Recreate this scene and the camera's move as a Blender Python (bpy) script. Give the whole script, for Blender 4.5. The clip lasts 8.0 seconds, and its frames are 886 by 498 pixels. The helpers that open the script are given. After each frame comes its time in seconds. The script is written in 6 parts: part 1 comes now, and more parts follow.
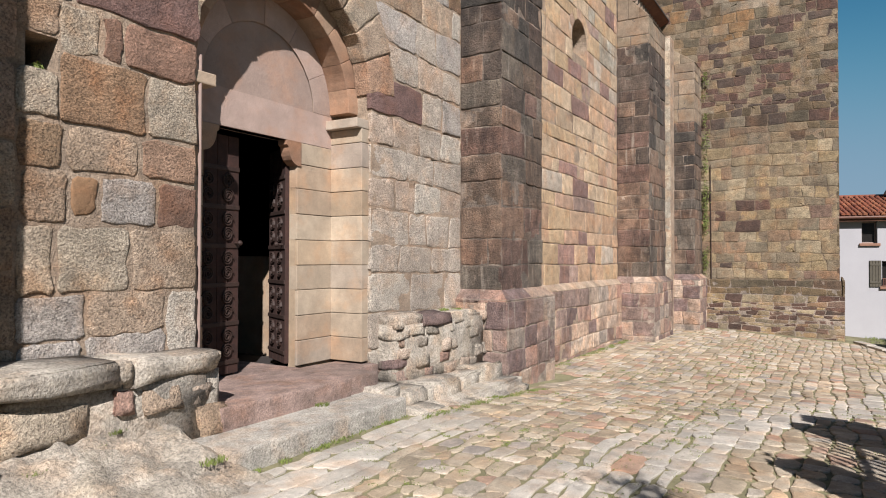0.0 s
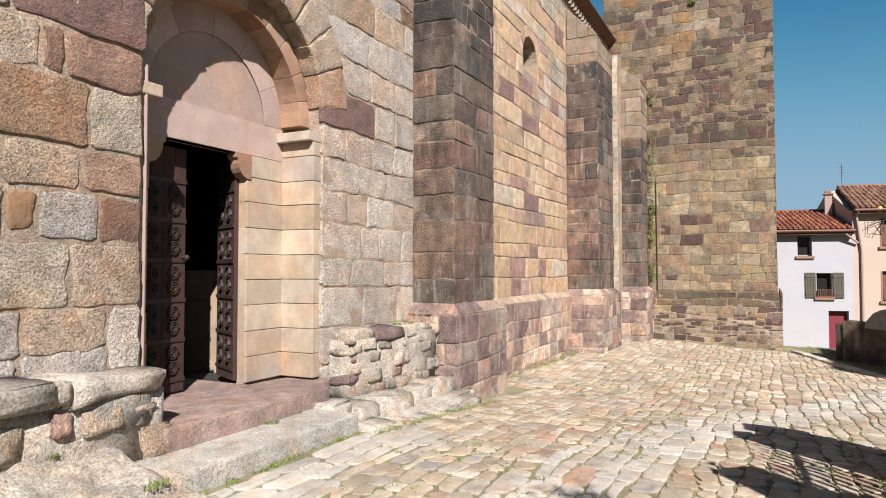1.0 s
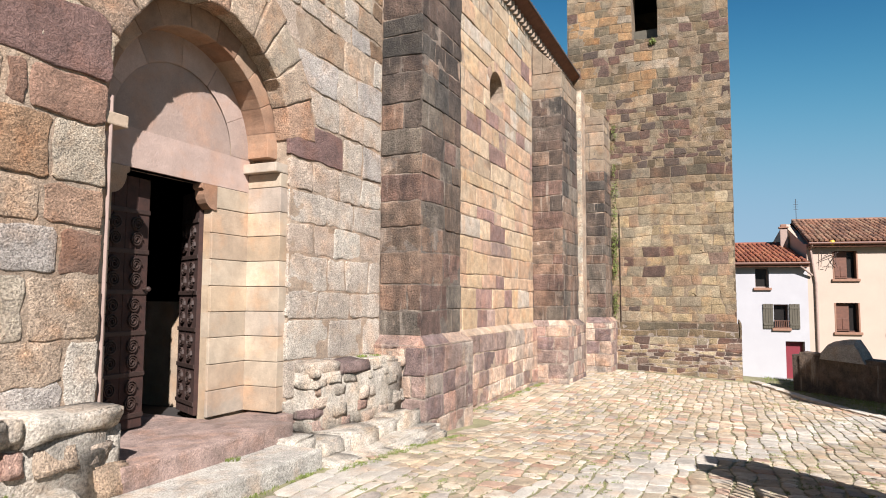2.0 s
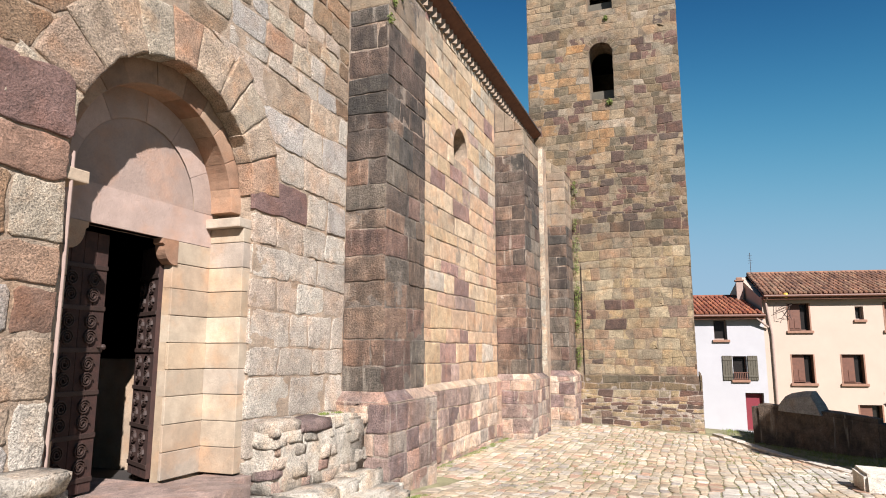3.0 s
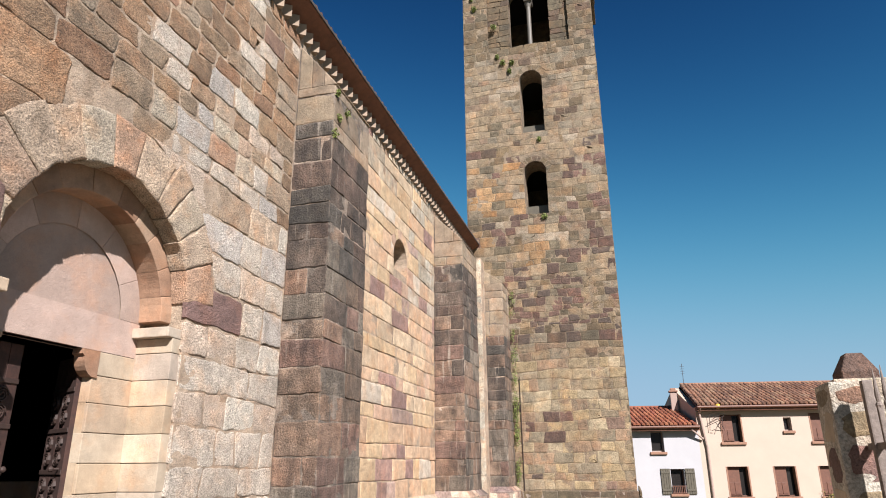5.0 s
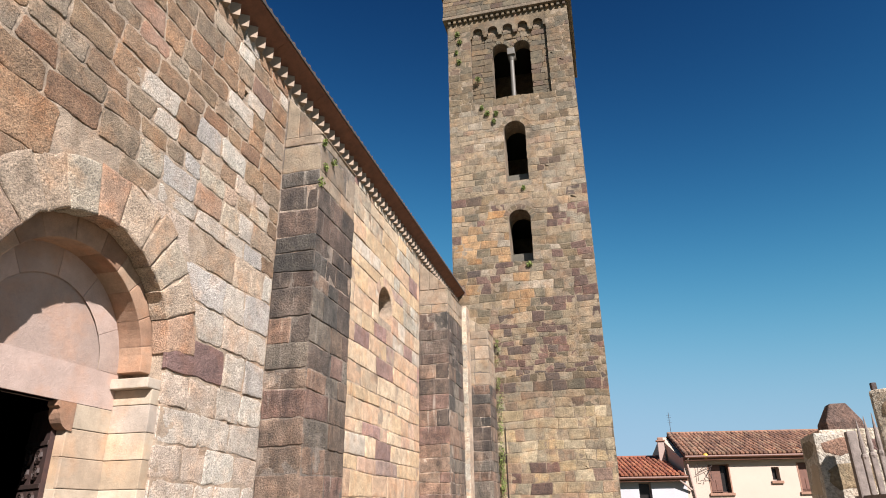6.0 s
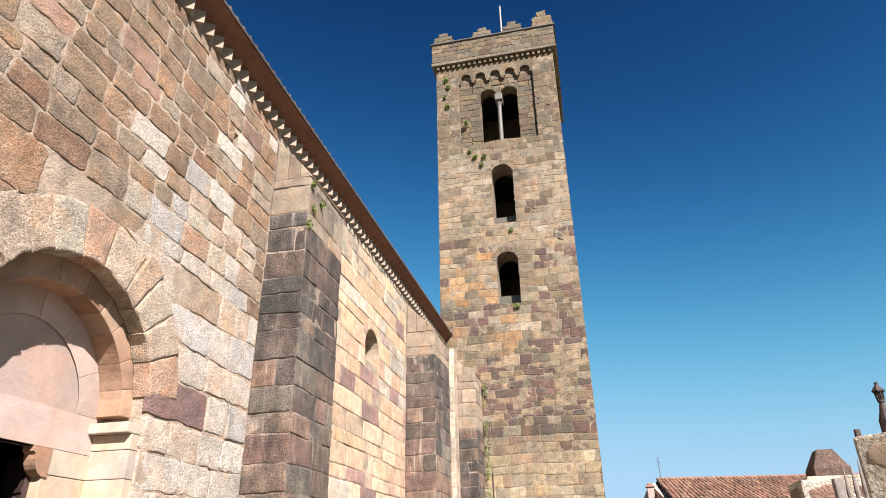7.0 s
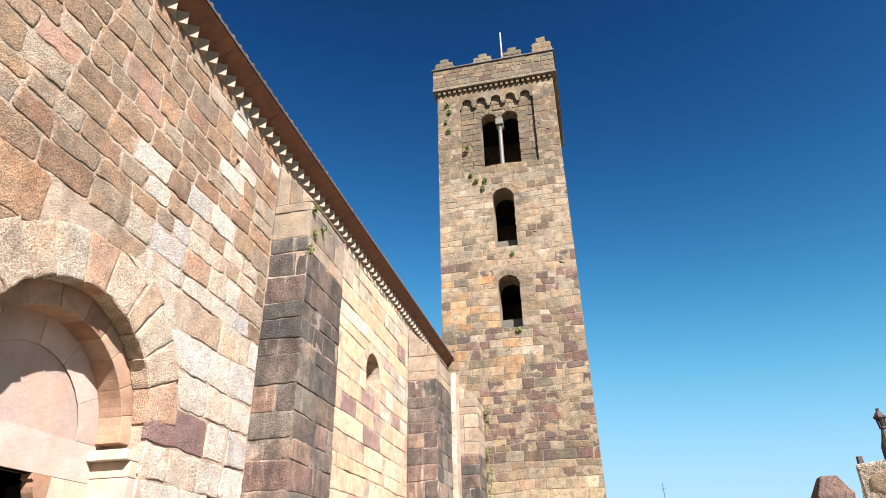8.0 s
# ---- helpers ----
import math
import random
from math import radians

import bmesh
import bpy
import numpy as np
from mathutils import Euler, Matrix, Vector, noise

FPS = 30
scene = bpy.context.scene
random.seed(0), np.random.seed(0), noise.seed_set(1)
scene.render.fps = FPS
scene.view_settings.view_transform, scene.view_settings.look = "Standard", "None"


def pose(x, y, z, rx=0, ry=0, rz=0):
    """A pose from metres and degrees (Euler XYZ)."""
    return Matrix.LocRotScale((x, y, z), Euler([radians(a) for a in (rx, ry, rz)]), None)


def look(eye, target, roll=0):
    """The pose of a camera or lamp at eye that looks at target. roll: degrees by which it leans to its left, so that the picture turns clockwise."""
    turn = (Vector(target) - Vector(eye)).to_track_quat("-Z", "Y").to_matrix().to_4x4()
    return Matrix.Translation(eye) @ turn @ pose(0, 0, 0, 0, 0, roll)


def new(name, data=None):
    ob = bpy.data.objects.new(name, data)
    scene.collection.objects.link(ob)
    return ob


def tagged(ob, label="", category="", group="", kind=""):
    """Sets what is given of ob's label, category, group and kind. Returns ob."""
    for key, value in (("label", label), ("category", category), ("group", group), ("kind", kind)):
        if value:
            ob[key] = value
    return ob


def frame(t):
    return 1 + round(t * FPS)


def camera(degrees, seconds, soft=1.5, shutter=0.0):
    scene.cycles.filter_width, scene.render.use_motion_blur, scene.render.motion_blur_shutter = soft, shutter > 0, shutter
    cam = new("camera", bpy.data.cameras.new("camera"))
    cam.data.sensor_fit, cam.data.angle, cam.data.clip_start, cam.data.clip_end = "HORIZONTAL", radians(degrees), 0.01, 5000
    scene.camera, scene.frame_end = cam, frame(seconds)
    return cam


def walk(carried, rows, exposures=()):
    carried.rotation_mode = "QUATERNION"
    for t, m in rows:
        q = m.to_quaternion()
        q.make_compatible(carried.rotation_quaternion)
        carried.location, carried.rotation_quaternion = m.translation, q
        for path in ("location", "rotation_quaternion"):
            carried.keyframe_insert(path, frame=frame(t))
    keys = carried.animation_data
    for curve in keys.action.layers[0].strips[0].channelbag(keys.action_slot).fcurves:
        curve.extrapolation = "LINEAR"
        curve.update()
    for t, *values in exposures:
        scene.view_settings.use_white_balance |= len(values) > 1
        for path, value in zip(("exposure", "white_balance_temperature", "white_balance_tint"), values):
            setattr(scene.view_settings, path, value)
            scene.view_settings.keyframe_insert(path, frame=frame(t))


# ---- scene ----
cam = camera(68.4, 8.0, soft=1.0)
PATH = [
    (0, (-0.178, -4.68, 1.574), (1.539, -3.654, 1.603), 0.1),
    (0.5, (-0.188, -4.684, 1.585), (1.567, -3.726, 1.632), 0.1),
    (1, (-0.182, -4.682, 1.594), (1.604, -3.784, 1.661), 0.0),
    (1.5, (-0.186, -4.677, 1.617), (1.622, -3.828, 1.715), 0.1),
    (3, (-0.252, -4.715, 1.683), (1.597, -4.019, 1.995), -0.0),
    (3.5, (-0.236, -4.692, 1.688), (1.615, -4.05, 2.089), -0.2),
    (4, (-0.252, -4.709, 1.699), (1.597, -4.123, 2.186), -0.4),
    (4.5, (-0.252, -4.713, 1.717), (1.592, -4.178, 2.277), -0.4),
    (6, (-0.279, -4.723, 1.753), (1.517, -4.286, 2.517), -0.9),
    (6.5, (-0.281, -4.733, 1.757), (1.493, -4.32, 2.581), -1.0),
    (7, (-0.296, -4.741, 1.761), (1.459, -4.353, 2.64), -1.1),
    (7.5, (-0.307, -4.747, 1.755), (1.429, -4.363, 2.672), -1.2),
    (8, (-0.312, -4.762, 1.769), (1.409, -4.377, 2.711), -1.2),
]
walk(cam, [(t, look(eye, target, roll)) for t, eye, target, roll in PATH],
     [(0, 0.76), (1.0, 1.08), (1.7, 1.24), (3.0, 1.27), (4.5, 1.30), (6.0, 1.38), (7.0, 1.70), (8.0, 1.94)])

# ---- world and light ----
SUN_WAY = Vector((0.645, 0.5, -0.66)).normalized()
world = bpy.data.worlds.new("sky")
scene.world = world
world.use_nodes = True
wn = world.node_tree.nodes
sky = wn.new("ShaderNodeTexSky")
sky.sky_type = "NISHITA"
sky.sun_disc = False
sky.sun_elevation = radians(39)
sky.sun_rotation = radians(232)
sky.altitude = 300
sky.air_density = 1.0
sky.dust_density = 0.3
sky.ozone_density = 2.0
wl = world.node_tree.links
dim = wn.new("ShaderNodeMix")
dim.data_type, dim.blend_type = "RGBA", "MULTIPLY"
dim.inputs[0].default_value = 1.0
dim.inputs[7].default_value = (0.05, 0.05, 0.05, 1)
split = wn.new("ShaderNodeSeparateColor")
join = wn.new("ShaderNodeCombineColor")
wl.new(sky.outputs[0], dim.inputs[6])
wl.new(dim.outputs[2], split.inputs[0])
# clear, deep blue air: each channel falls off towards the zenith at its own rate
for k, (power, gain, limit) in enumerate(((3.42, 900.0, 0.60), (3.33, 810.0, 0.9), (3.145, 250.0, 1.28))):
    p = wn.new("ShaderNodeMath")
    p.operation = "POWER"
    p.inputs[1].default_value = power
    g = wn.new("ShaderNodeMath")
    g.operation = "MULTIPLY"
    g.inputs[1].default_value = gain
    low = wn.new("ShaderNodeMath")
    low.operation = "MULTIPLY_ADD"
    low.inputs[1].default_value = 1 / limit
    low.inputs[2].default_value = 1.0
    q = wn.new("ShaderNodeMath")
    q.operation = "DIVIDE"
    wl.new(split.outputs[k], p.inputs[0])
    wl.new(p.outputs[0], g.inputs[0])
    wl.new(g.outputs[0], low.inputs[0])
    wl.new(g.outputs[0], q.inputs[0])
    wl.new(low.outputs[0], q.inputs[1])
    wl.new(q.outputs[0], join.inputs[k])
wl.new(join.outputs[0], wn["Background"].inputs[0])
wn["Background"].inputs[1].default_value = 0.25
sun_data = bpy.data.lights.new("sun", "SUN")
sun_data.energy = 5.0
sun_data.angle = radians(0.53)
sun_data.color = (1.0, 0.95, 0.945)
sun = new("sun", sun_data)
sun.matrix_world = look((0, 0, 40), Vector((0, 0, 40)) + SUN_WAY)


# ---- materials ----
def material(name, rough=0.85, metal=0.0):
    m = bpy.data.materials.new(name)
    m.use_nodes = True
    b = m.node_tree.nodes["Principled BSDF"]
    b.inputs["Roughness"].default_value = rough
    b.inputs["Metallic"].default_value = metal
    return m, m.node_tree.nodes, m.node_tree.links, b


def ramp_node(nodes, stops, constant=False):
    r = nodes.new("ShaderNodeValToRGB")
    r.color_ramp.interpolation = "CONSTANT" if constant else "LINEAR"
    els = r.color_ramp.elements
    while len(els) > 1:
        els.remove(els[0])
    els[0].position, els[0].color = stops[0][0], (*stops[0][1], 1)
    for p, c in stops[1:]:
        e = els.new(p)
        e.color = (*c, 1)
    return r


def noise_node(nodes, links, coord, scale, detail=4.0, rough=0.6):
    n = nodes.new("ShaderNodeTexNoise")
    n.inputs["Scale"].default_value = scale
    n.inputs["Detail"].default_value = detail
    n.inputs["Roughness"].default_value = rough
    links.new(coord, n.inputs["Vector"])
    return n


def mixc(nodes, links, fac, a, b, mode="MIX"):
    n = nodes.new("ShaderNodeMix")
    n.data_type, n.blend_type = "RGBA", mode
    for sock, v in ((n.inputs[0], fac), (n.inputs[6], a), (n.inputs[7], b)):
        if isinstance(v, (int, float)):
            sock.default_value = v
        elif isinstance(v, tuple):
            sock.default_value = (*v, 1)
        else:
            links.new(v, sock)
    return n.outputs[2]


def grey(v):
    return (v, v, v)


def stone_material(name, palette, island, grain=140.0, grain_amount=0.5, bump=0.5, pits=0.3, stain=None, streak=0.0, rough=0.9, mottle=0.35, blush=0.8, spread=(0.76, 1.18), soot=None, drips=0.0, fleck=0.5, lumps=0.5):
    """Stone whose colour is drawn piece by piece from a palette, with mottling, crystal grain, stains and relief."""
    m, nodes, links, b = material(name, rough)
    geo = nodes.new("ShaderNodeNewGeometry")
    pos = geo.outputs["Position"]
    if island:
        rnd = geo.outputs["Random Per Island"]
    else:
        rnd = nodes.new("ShaderNodeObjectInfo").outputs["Random"]
    pal = ramp_node(nodes, palette, True)
    links.new(rnd, pal.inputs[0])
    # piece-to-piece value shift
    wob = nodes.new("ShaderNodeMath")
    wob.operation = "MULTIPLY"
    wob.inputs[1].default_value = 37.7
    links.new(rnd, wob.inputs[0])
    fr = nodes.new("ShaderNodeMath")
    fr.operation = "FRACT"
    links.new(wob.outputs[0], fr.inputs[0])
    val = ramp_node(nodes, [(0, grey(spread[0])), (1, grey(spread[1]))])
    links.new(fr.outputs[0], val.inputs[0])
    col = mixc(nodes, links, 1.0, pal.outputs[0], val.outputs[0], "MULTIPLY")
    # mottling in the stone
    n1 = noise_node(nodes, links, pos, 5.0, 6, 0.65)
    r1 = ramp_node(nodes, [(0.3, grey(1 - mottle)), (0.7, grey(1 + mottle * 0.7))])
    links.new(n1.outputs[0], r1.inputs[0])
    col = mixc(nodes, links, 1.0, col, r1.outputs[0], "MULTIPLY")
    # warm blushes and grey lichen
    n5 = noise_node(nodes, links, pos, 2.6, 4, 0.6)
    r5 = ramp_node(nodes, [(0.36, (0.97, 0.99, 1.0)), (0.5, (1.0, 1.0, 1.0)), (0.66, (1.12, 0.95, 0.82))])
    links.new(n5.outputs[0], r5.inputs[0])
    col = mixc(nodes, links, blush, col, mixc(nodes, links, 1.0, col, r5.outputs[0], "MULTIPLY"))
    # crystals
    n2 = noise_node(nodes, links, pos, grain, 3, 0.7)
    r2 = ramp_node(nodes, [(0.36, grey(1 - grain_amount)), (0.5, grey(1.0)), (0.66, grey(1 + grain_amount * 0.8))])
    links.new(n2.outputs[0], r2.inputs[0])
    col = mixc(nodes, links, 1.0, col, r2.outputs[0], "MULTIPLY")
    if stain:
        sc, low, high, tint = stain
        mp = nodes.new("ShaderNodeMapping")
        mp.inputs["Scale"].default_value = (1, 1, 0.35)
        links.new(pos, mp.inputs[0])
        n3 = noise_node(nodes, links, mp.outputs[0], sc, 5, 0.6)
        r3 = ramp_node(nodes, [(low, grey(0.0)), (high, grey(1.0))])
        links.new(n3.outputs[0], r3.inputs[0])
        col = mixc(nodes, links, r3.outputs[0], col, mixc(nodes, links, 1.0, col, tint, "MULTIPLY"))
    # weathering that runs on from stone to stone
    n6 = noise_node(nodes, links, pos, 0.8, 5, 0.62)
    r6 = ramp_node(nodes, [(0.3, grey(0.78)), (0.5, grey(1.0)), (0.7, grey(1.16))])
    links.new(n6.outputs[0], r6.inputs[0])
    col = mixc(nodes, links, 1.0, col, r6.outputs[0], "MULTIPLY")
    # pale flecks and dark pits a few centimetres wide
    n7 = noise_node(nodes, links, pos, 26.0, 5, 0.7)
    r7 = ramp_node(nodes, [(0.30, grey(1 - fleck)), (0.42, grey(1.0)), (0.58, grey(1.0)), (0.7, grey(1 + fleck * 0.9))])
    links.new(n7.outputs[0], r7.inputs[0])
    col = mixc(nodes, links, 1.0, col, r7.outputs[0], "MULTIPLY")
    if soot:
        low, high, tint = soot
        mp = nodes.new("ShaderNodeMapping")
        mp.inputs["Scale"].default_value = (1, 1, 0.4)
        links.new(pos, mp.inputs[0])
        n8 = noise_node(nodes, links, mp.outputs[0], 1.5, 7, 0.68)
        r8 = ramp_node(nodes, [(low, grey(0.0)), (high, grey(1.0))])
        links.new(n8.outputs[0], r8.inputs[0])
        col = mixc(nodes, links, r8.outputs[0], col, mixc(nodes, links, 1.0, col, tint, "MULTIPLY"))
    if drips > 0:
        mp = nodes.new("ShaderNodeMapping")
        mp.inputs["Scale"].default_value = (1, 1, 0.09)
        links.new(pos, mp.inputs[0])
        n9 = noise_node(nodes, links, mp.outputs[0], 9.0, 5, 0.6)
        r9 = ramp_node(nodes, [(0.6, grey(0.0)), (0.72, grey(drips))])
        links.new(n9.outputs[0], r9.inputs[0])
        col = mixc(nodes, links, r9.outputs[0], col, (0.36, 0.31, 0.25))
    links.new(col, b.inputs["Base Color"])
    # relief
    n4 = noise_node(nodes, links, pos, 28.0, 8, 0.7)
    add = nodes.new("ShaderNodeMath")
    add.operation = "MULTIPLY_ADD"
    add.inputs[1].default_value = pits
    links.new(n2.outputs[0], add.inputs[0])
    add2 = nodes.new("ShaderNodeMath")
    add2.operation = "MULTIPLY_ADD"
    add2.inputs[1].default_value = lumps
    links.new(n7.outputs[0], add2.inputs[0])
    links.new(n4.outputs[0], add2.inputs[2])
    links.new(add2.outputs[0], add.inputs[2])
    bp = nodes.new("ShaderNodeBump")
    bp.inputs["Strength"].default_value = bump
    bp.inputs["Distance"].default_value = 0.035
    links.new(add.outputs[0], bp.inputs["Height"])
    links.new(bp.outputs[0], b.inputs["Normal"])
    return m


def plain_material(name, colour, rough=0.8, metal=0.0, scale=6.0, vary=0.2, bump=0.15, fine=90.0):
    m, nodes, links, b = material(name, rough, metal)
    pos = nodes.new("ShaderNodeNewGeometry").outputs["Position"]
    n1 = noise_node(nodes, links, pos, scale, 6, 0.6)
    r1 = ramp_node(nodes, [(0.3, grey(1 - vary)), (0.7, grey(1 + vary))])
    links.new(n1.outputs[0], r1.inputs[0])
    col = mixc(nodes, links, 1.0, colour, r1.outputs[0], "MULTIPLY")
    n2 = noise_node(nodes, links, pos, fine, 4, 0.6)
    r2 = ramp_node(nodes, [(0.3, grey(1 - vary * 0.6)), (0.7, grey(1 + vary * 0.6))])
    links.new(n2.outputs[0], r2.inputs[0])
    col = mixc(nodes, links, 1.0, col, r2.outputs[0], "MULTIPLY")
    links.new(col, b.inputs["Base Color"])
    bp = nodes.new("ShaderNodeBump")
    bp.inputs["Strength"].default_value = bump
    bp.inputs["Distance"].default_value = 0.01
    links.new(n2.outputs[0], bp.inputs["Height"])
    links.new(bp.outputs[0], b.inputs["Normal"])
    return m


GRANITE = [(0.0, (0.240, 0.159, 0.094)), (0.25, (0.260, 0.169, 0.104)), (0.42, (0.249, 0.180, 0.119)), (0.58, (0.265, 0.163, 0.094)), (0.74, (0.212, 0.135, 0.080)), (0.84, (0.249, 0.143, 0.083)), (0.92, (0.276, 0.214, 0.153))]
ASHLAR = [(0.0, (0.429, 0.293, 0.191)), (0.25, (0.440, 0.314, 0.191)), (0.5, (0.451, 0.338, 0.227)), (0.7, (0.402, 0.266, 0.186)), (0.82, (0.414, 0.276, 0.176)), (0.93, (0.429, 0.358, 0.281))]
SOOTY = [(0.0, (0.172, 0.120, 0.084)), (0.22, (0.193, 0.130, 0.090)), (0.42, (0.151, 0.120, 0.090)), (0.6, (0.198, 0.124, 0.084)), (0.78, (0.167, 0.136, 0.104)), (0.92, (0.172, 0.104, 0.078))]
PALE_CAP = [(0.0, (0.247, 0.190, 0.129)), (0.4, (0.229, 0.171, 0.118)), (0.8, (0.210, 0.158, 0.110))]
TOWER = [(0.0, (0.110, 0.078, 0.043)), (0.2, (0.121, 0.085, 0.046)), (0.4, (0.100, 0.077, 0.046)), (0.55, (0.091, 0.059, 0.037)), (0.66, (0.131, 0.092, 0.052)), (0.8, (0.105, 0.083, 0.052)), (0.93, (0.142, 0.107, 0.068))]
PLINTH = [(0.0, (0.331, 0.211, 0.163)), (0.22, (0.408, 0.288, 0.211)), (0.42, (0.246, 0.172, 0.141)), (0.58, (0.464, 0.352, 0.267)), (0.72, (0.190, 0.130, 0.116)), (0.86, (0.296, 0.242, 0.197))]
JAMB = [(0.0, (0.335, 0.268, 0.195)), (0.25, (0.36, 0.29, 0.212)), (0.45, (0.325, 0.245, 0.165)), (0.62, (0.345, 0.285, 0.222)), (0.78, (0.340, 0.258, 0.182)), (0.9, (0.30, 0.245, 0.195))]
PAVING = [(0.0, (0.371, 0.302, 0.214)), (0.25, (0.415, 0.344, 0.254)), (0.5, (0.352, 0.277, 0.190)), (0.68, (0.423, 0.368, 0.296)), (0.85, (0.364, 0.244, 0.173)), (0.94, (0.304, 0.262, 0.222))]
PALE_PAVE = [(0.0, (0.428, 0.385, 0.325)), (0.5, (0.462, 0.421, 0.360)), (0.8, (0.392, 0.352, 0.293))]


def both(name, palette, **kw):
    return {False: stone_material(name, palette, False, **kw), True: stone_material(name + "_joined", palette, True, **kw)}


M_GRANITE = both("rough_granite", GRANITE, spread=(0.86, 1.16), grain=62, grain_amount=0.5, bump=0.9, pits=0.9, mottle=0.4, blush=1.0, stain=(0.9, 0.55, 0.75, (0.75, 0.7, 0.64)), fleck=0.42, lumps=0.8)
GRANITE_PALE = [(0.0, (0.440, 0.375, 0.306)), (0.4, (0.458, 0.385, 0.310)), (0.62, (0.394, 0.350, 0.306)), (0.78, (0.423, 0.333, 0.258)), (0.9, (0.469, 0.415, 0.343))]
M_GRANITE_PALE = both("pale_granite", GRANITE_PALE, spread=(0.9, 1.1), grain=62, grain_amount=0.5, bump=0.9, pits=0.9, mottle=0.3, blush=0.7, stain=(0.9, 0.55, 0.75, (0.8, 0.75, 0.68)), fleck=0.42, lumps=0.8)
GRANITE_PINK = [(0.0, (0.371, 0.274, 0.191)), (0.2, (0.397, 0.300, 0.215)), (0.4, (0.339, 0.247, 0.169)), (0.55, (0.397, 0.331, 0.249)), (0.7, (0.373, 0.261, 0.183)), (0.82, (0.357, 0.227, 0.150)), (0.9, (0.414, 0.335, 0.247))]
M_GRANITE_PINK = both("pinkish_granite", GRANITE_PINK, spread=(0.86, 1.1), grain=62, grain_amount=0.5, bump=0.9, pits=0.9, mottle=0.35, blush=1.0, stain=(0.9, 0.55, 0.75, (0.8, 0.75, 0.68)), fleck=0.42, lumps=0.8)
M_ASHLAR = both("pink_sandstone", ASHLAR, spread=(0.86, 1.12), grain=80, grain_amount=0.3, bump=0.7, mottle=0.35)
M_SOOTY = both("weathered_dark_stone", SOOTY, spread=(0.84, 1.14), grain=70, grain_amount=0.45, bump=1.0, mottle=0.5, blush=0.5, soot=(0.45, 0.62, (0.40, 0.40, 0.41)), drips=0.55, fleck=0.6)
M_BLACKENED = both("blackened_stone", [(0.0, (0.098, 0.072, 0.055)), (0.3, (0.112, 0.080, 0.060)), (0.55, (0.086, 0.072, 0.058)), (0.8, (0.120, 0.078, 0.057))], spread=(0.8, 1.16), grain=70, grain_amount=0.45, bump=1.0, mottle=0.5, blush=0.4, soot=(0.42, 0.6, (0.42, 0.43, 0.44)), drips=0.5, fleck=0.6)
M_CAP = both("pale_capstone", PALE_CAP, grain=150, grain_amount=0.25, bump=0.5, mottle=0.3)
M_TOWER = both("tower_rubble", TOWER, grain=45, grain_amount=0.3, bump=0.8, mottle=0.4, stain=(0.45, 0.52, 0.7, (0.72, 0.72, 0.72)), fleck=0.45)
TOWER_PALE = [(0.0, (0.234, 0.177, 0.106)), (0.25, (0.262, 0.195, 0.109)), (0.45, (0.202, 0.160, 0.106)), (0.6, (0.204, 0.136, 0.085)), (0.72, (0.276, 0.220, 0.140)), (0.86, (0.169, 0.136, 0.090)), (0.95, (0.152, 0.098, 0.070))]
M_TOWER_PALE = both("pale_tower_rubble", TOWER_PALE, spread=(0.84, 1.12), grain=45, grain_amount=0.3, bump=0.8, mottle=0.4, stain=(0.45, 0.52, 0.7, (0.8, 0.8, 0.8)), fleck=0.45)
TOWER_MID = [(0.0, (0.184, 0.136, 0.084)), (0.2, (0.203, 0.149, 0.091)), (0.4, (0.169, 0.132, 0.087)), (0.55, (0.166, 0.113, 0.073)), (0.66, (0.219, 0.160, 0.100)), (0.8, (0.179, 0.144, 0.100)), (0.93, (0.228, 0.181, 0.128))]
M_TOWER_MID = both("warm_tower_rubble", TOWER_MID, spread=(0.86, 1.1), grain=45, grain_amount=0.3, bump=0.8, mottle=0.4, stain=(0.45, 0.52, 0.7, (0.75, 0.74, 0.7)), fleck=0.45)
M_OCHRE = both("ochre_rubble", [(0.0, (0.21, 0.118, 0.05)), (0.5, (0.23, 0.14, 0.068))], grain=45, grain_amount=0.3, bump=0.8, mottle=0.4, fleck=0.45)
M_PLINTH = both("plinth_stone", PLINTH, grain=70, grain_amount=0.4, bump=1.0, mottle=0.5, stain=(1.6, 0.5, 0.66, (1.55, 1.55, 1.5)), drips=0.5, fleck=0.6)
M_PLINTH_SOOTY = both("sooty_plinth_stone", PLINTH, spread=(0.86, 1.12), grain=70, grain_amount=0.4, bump=1.0, mottle=0.5, soot=(0.5, 0.66, (0.52, 0.52, 0.52)), drips=0.7, fleck=0.6)
M_ROSE = both("rose_sandstone", [(0.0, (0.285, 0.175, 0.142)), (0.4, (0.24, 0.148, 0.125)), (0.75, (0.32, 0.225, 0.182))], grain=70, grain_amount=0.35, bump=0.9, mottle=0.4)
M_BROWN = both("brown_dressed_stone", [(0.0, (0.27, 0.165, 0.105)), (0.5, (0.24, 0.14, 0.088)), (0.8, (0.31, 0.21, 0.14))], grain=120, grain_amount=0.15, bump=0.3, mottle=0.25, fleck=0.2, lumps=0.2)
M_LIME = both("lime_washed_stone", [(0.0, (0.39, 0.332, 0.252)), (0.5, (0.41, 0.332, 0.240)), (0.8, (0.36, 0.318, 0.252))], grain=60, grain_amount=0.35, bump=0.9, mottle=0.45, fleck=0.6)
M_JAMB = both("cut_limestone", JAMB, spread=(0.87, 1.07), grain=200, grain_amount=0.12, bump=0.25, mottle=0.22, fleck=0.15, lumps=0.2)
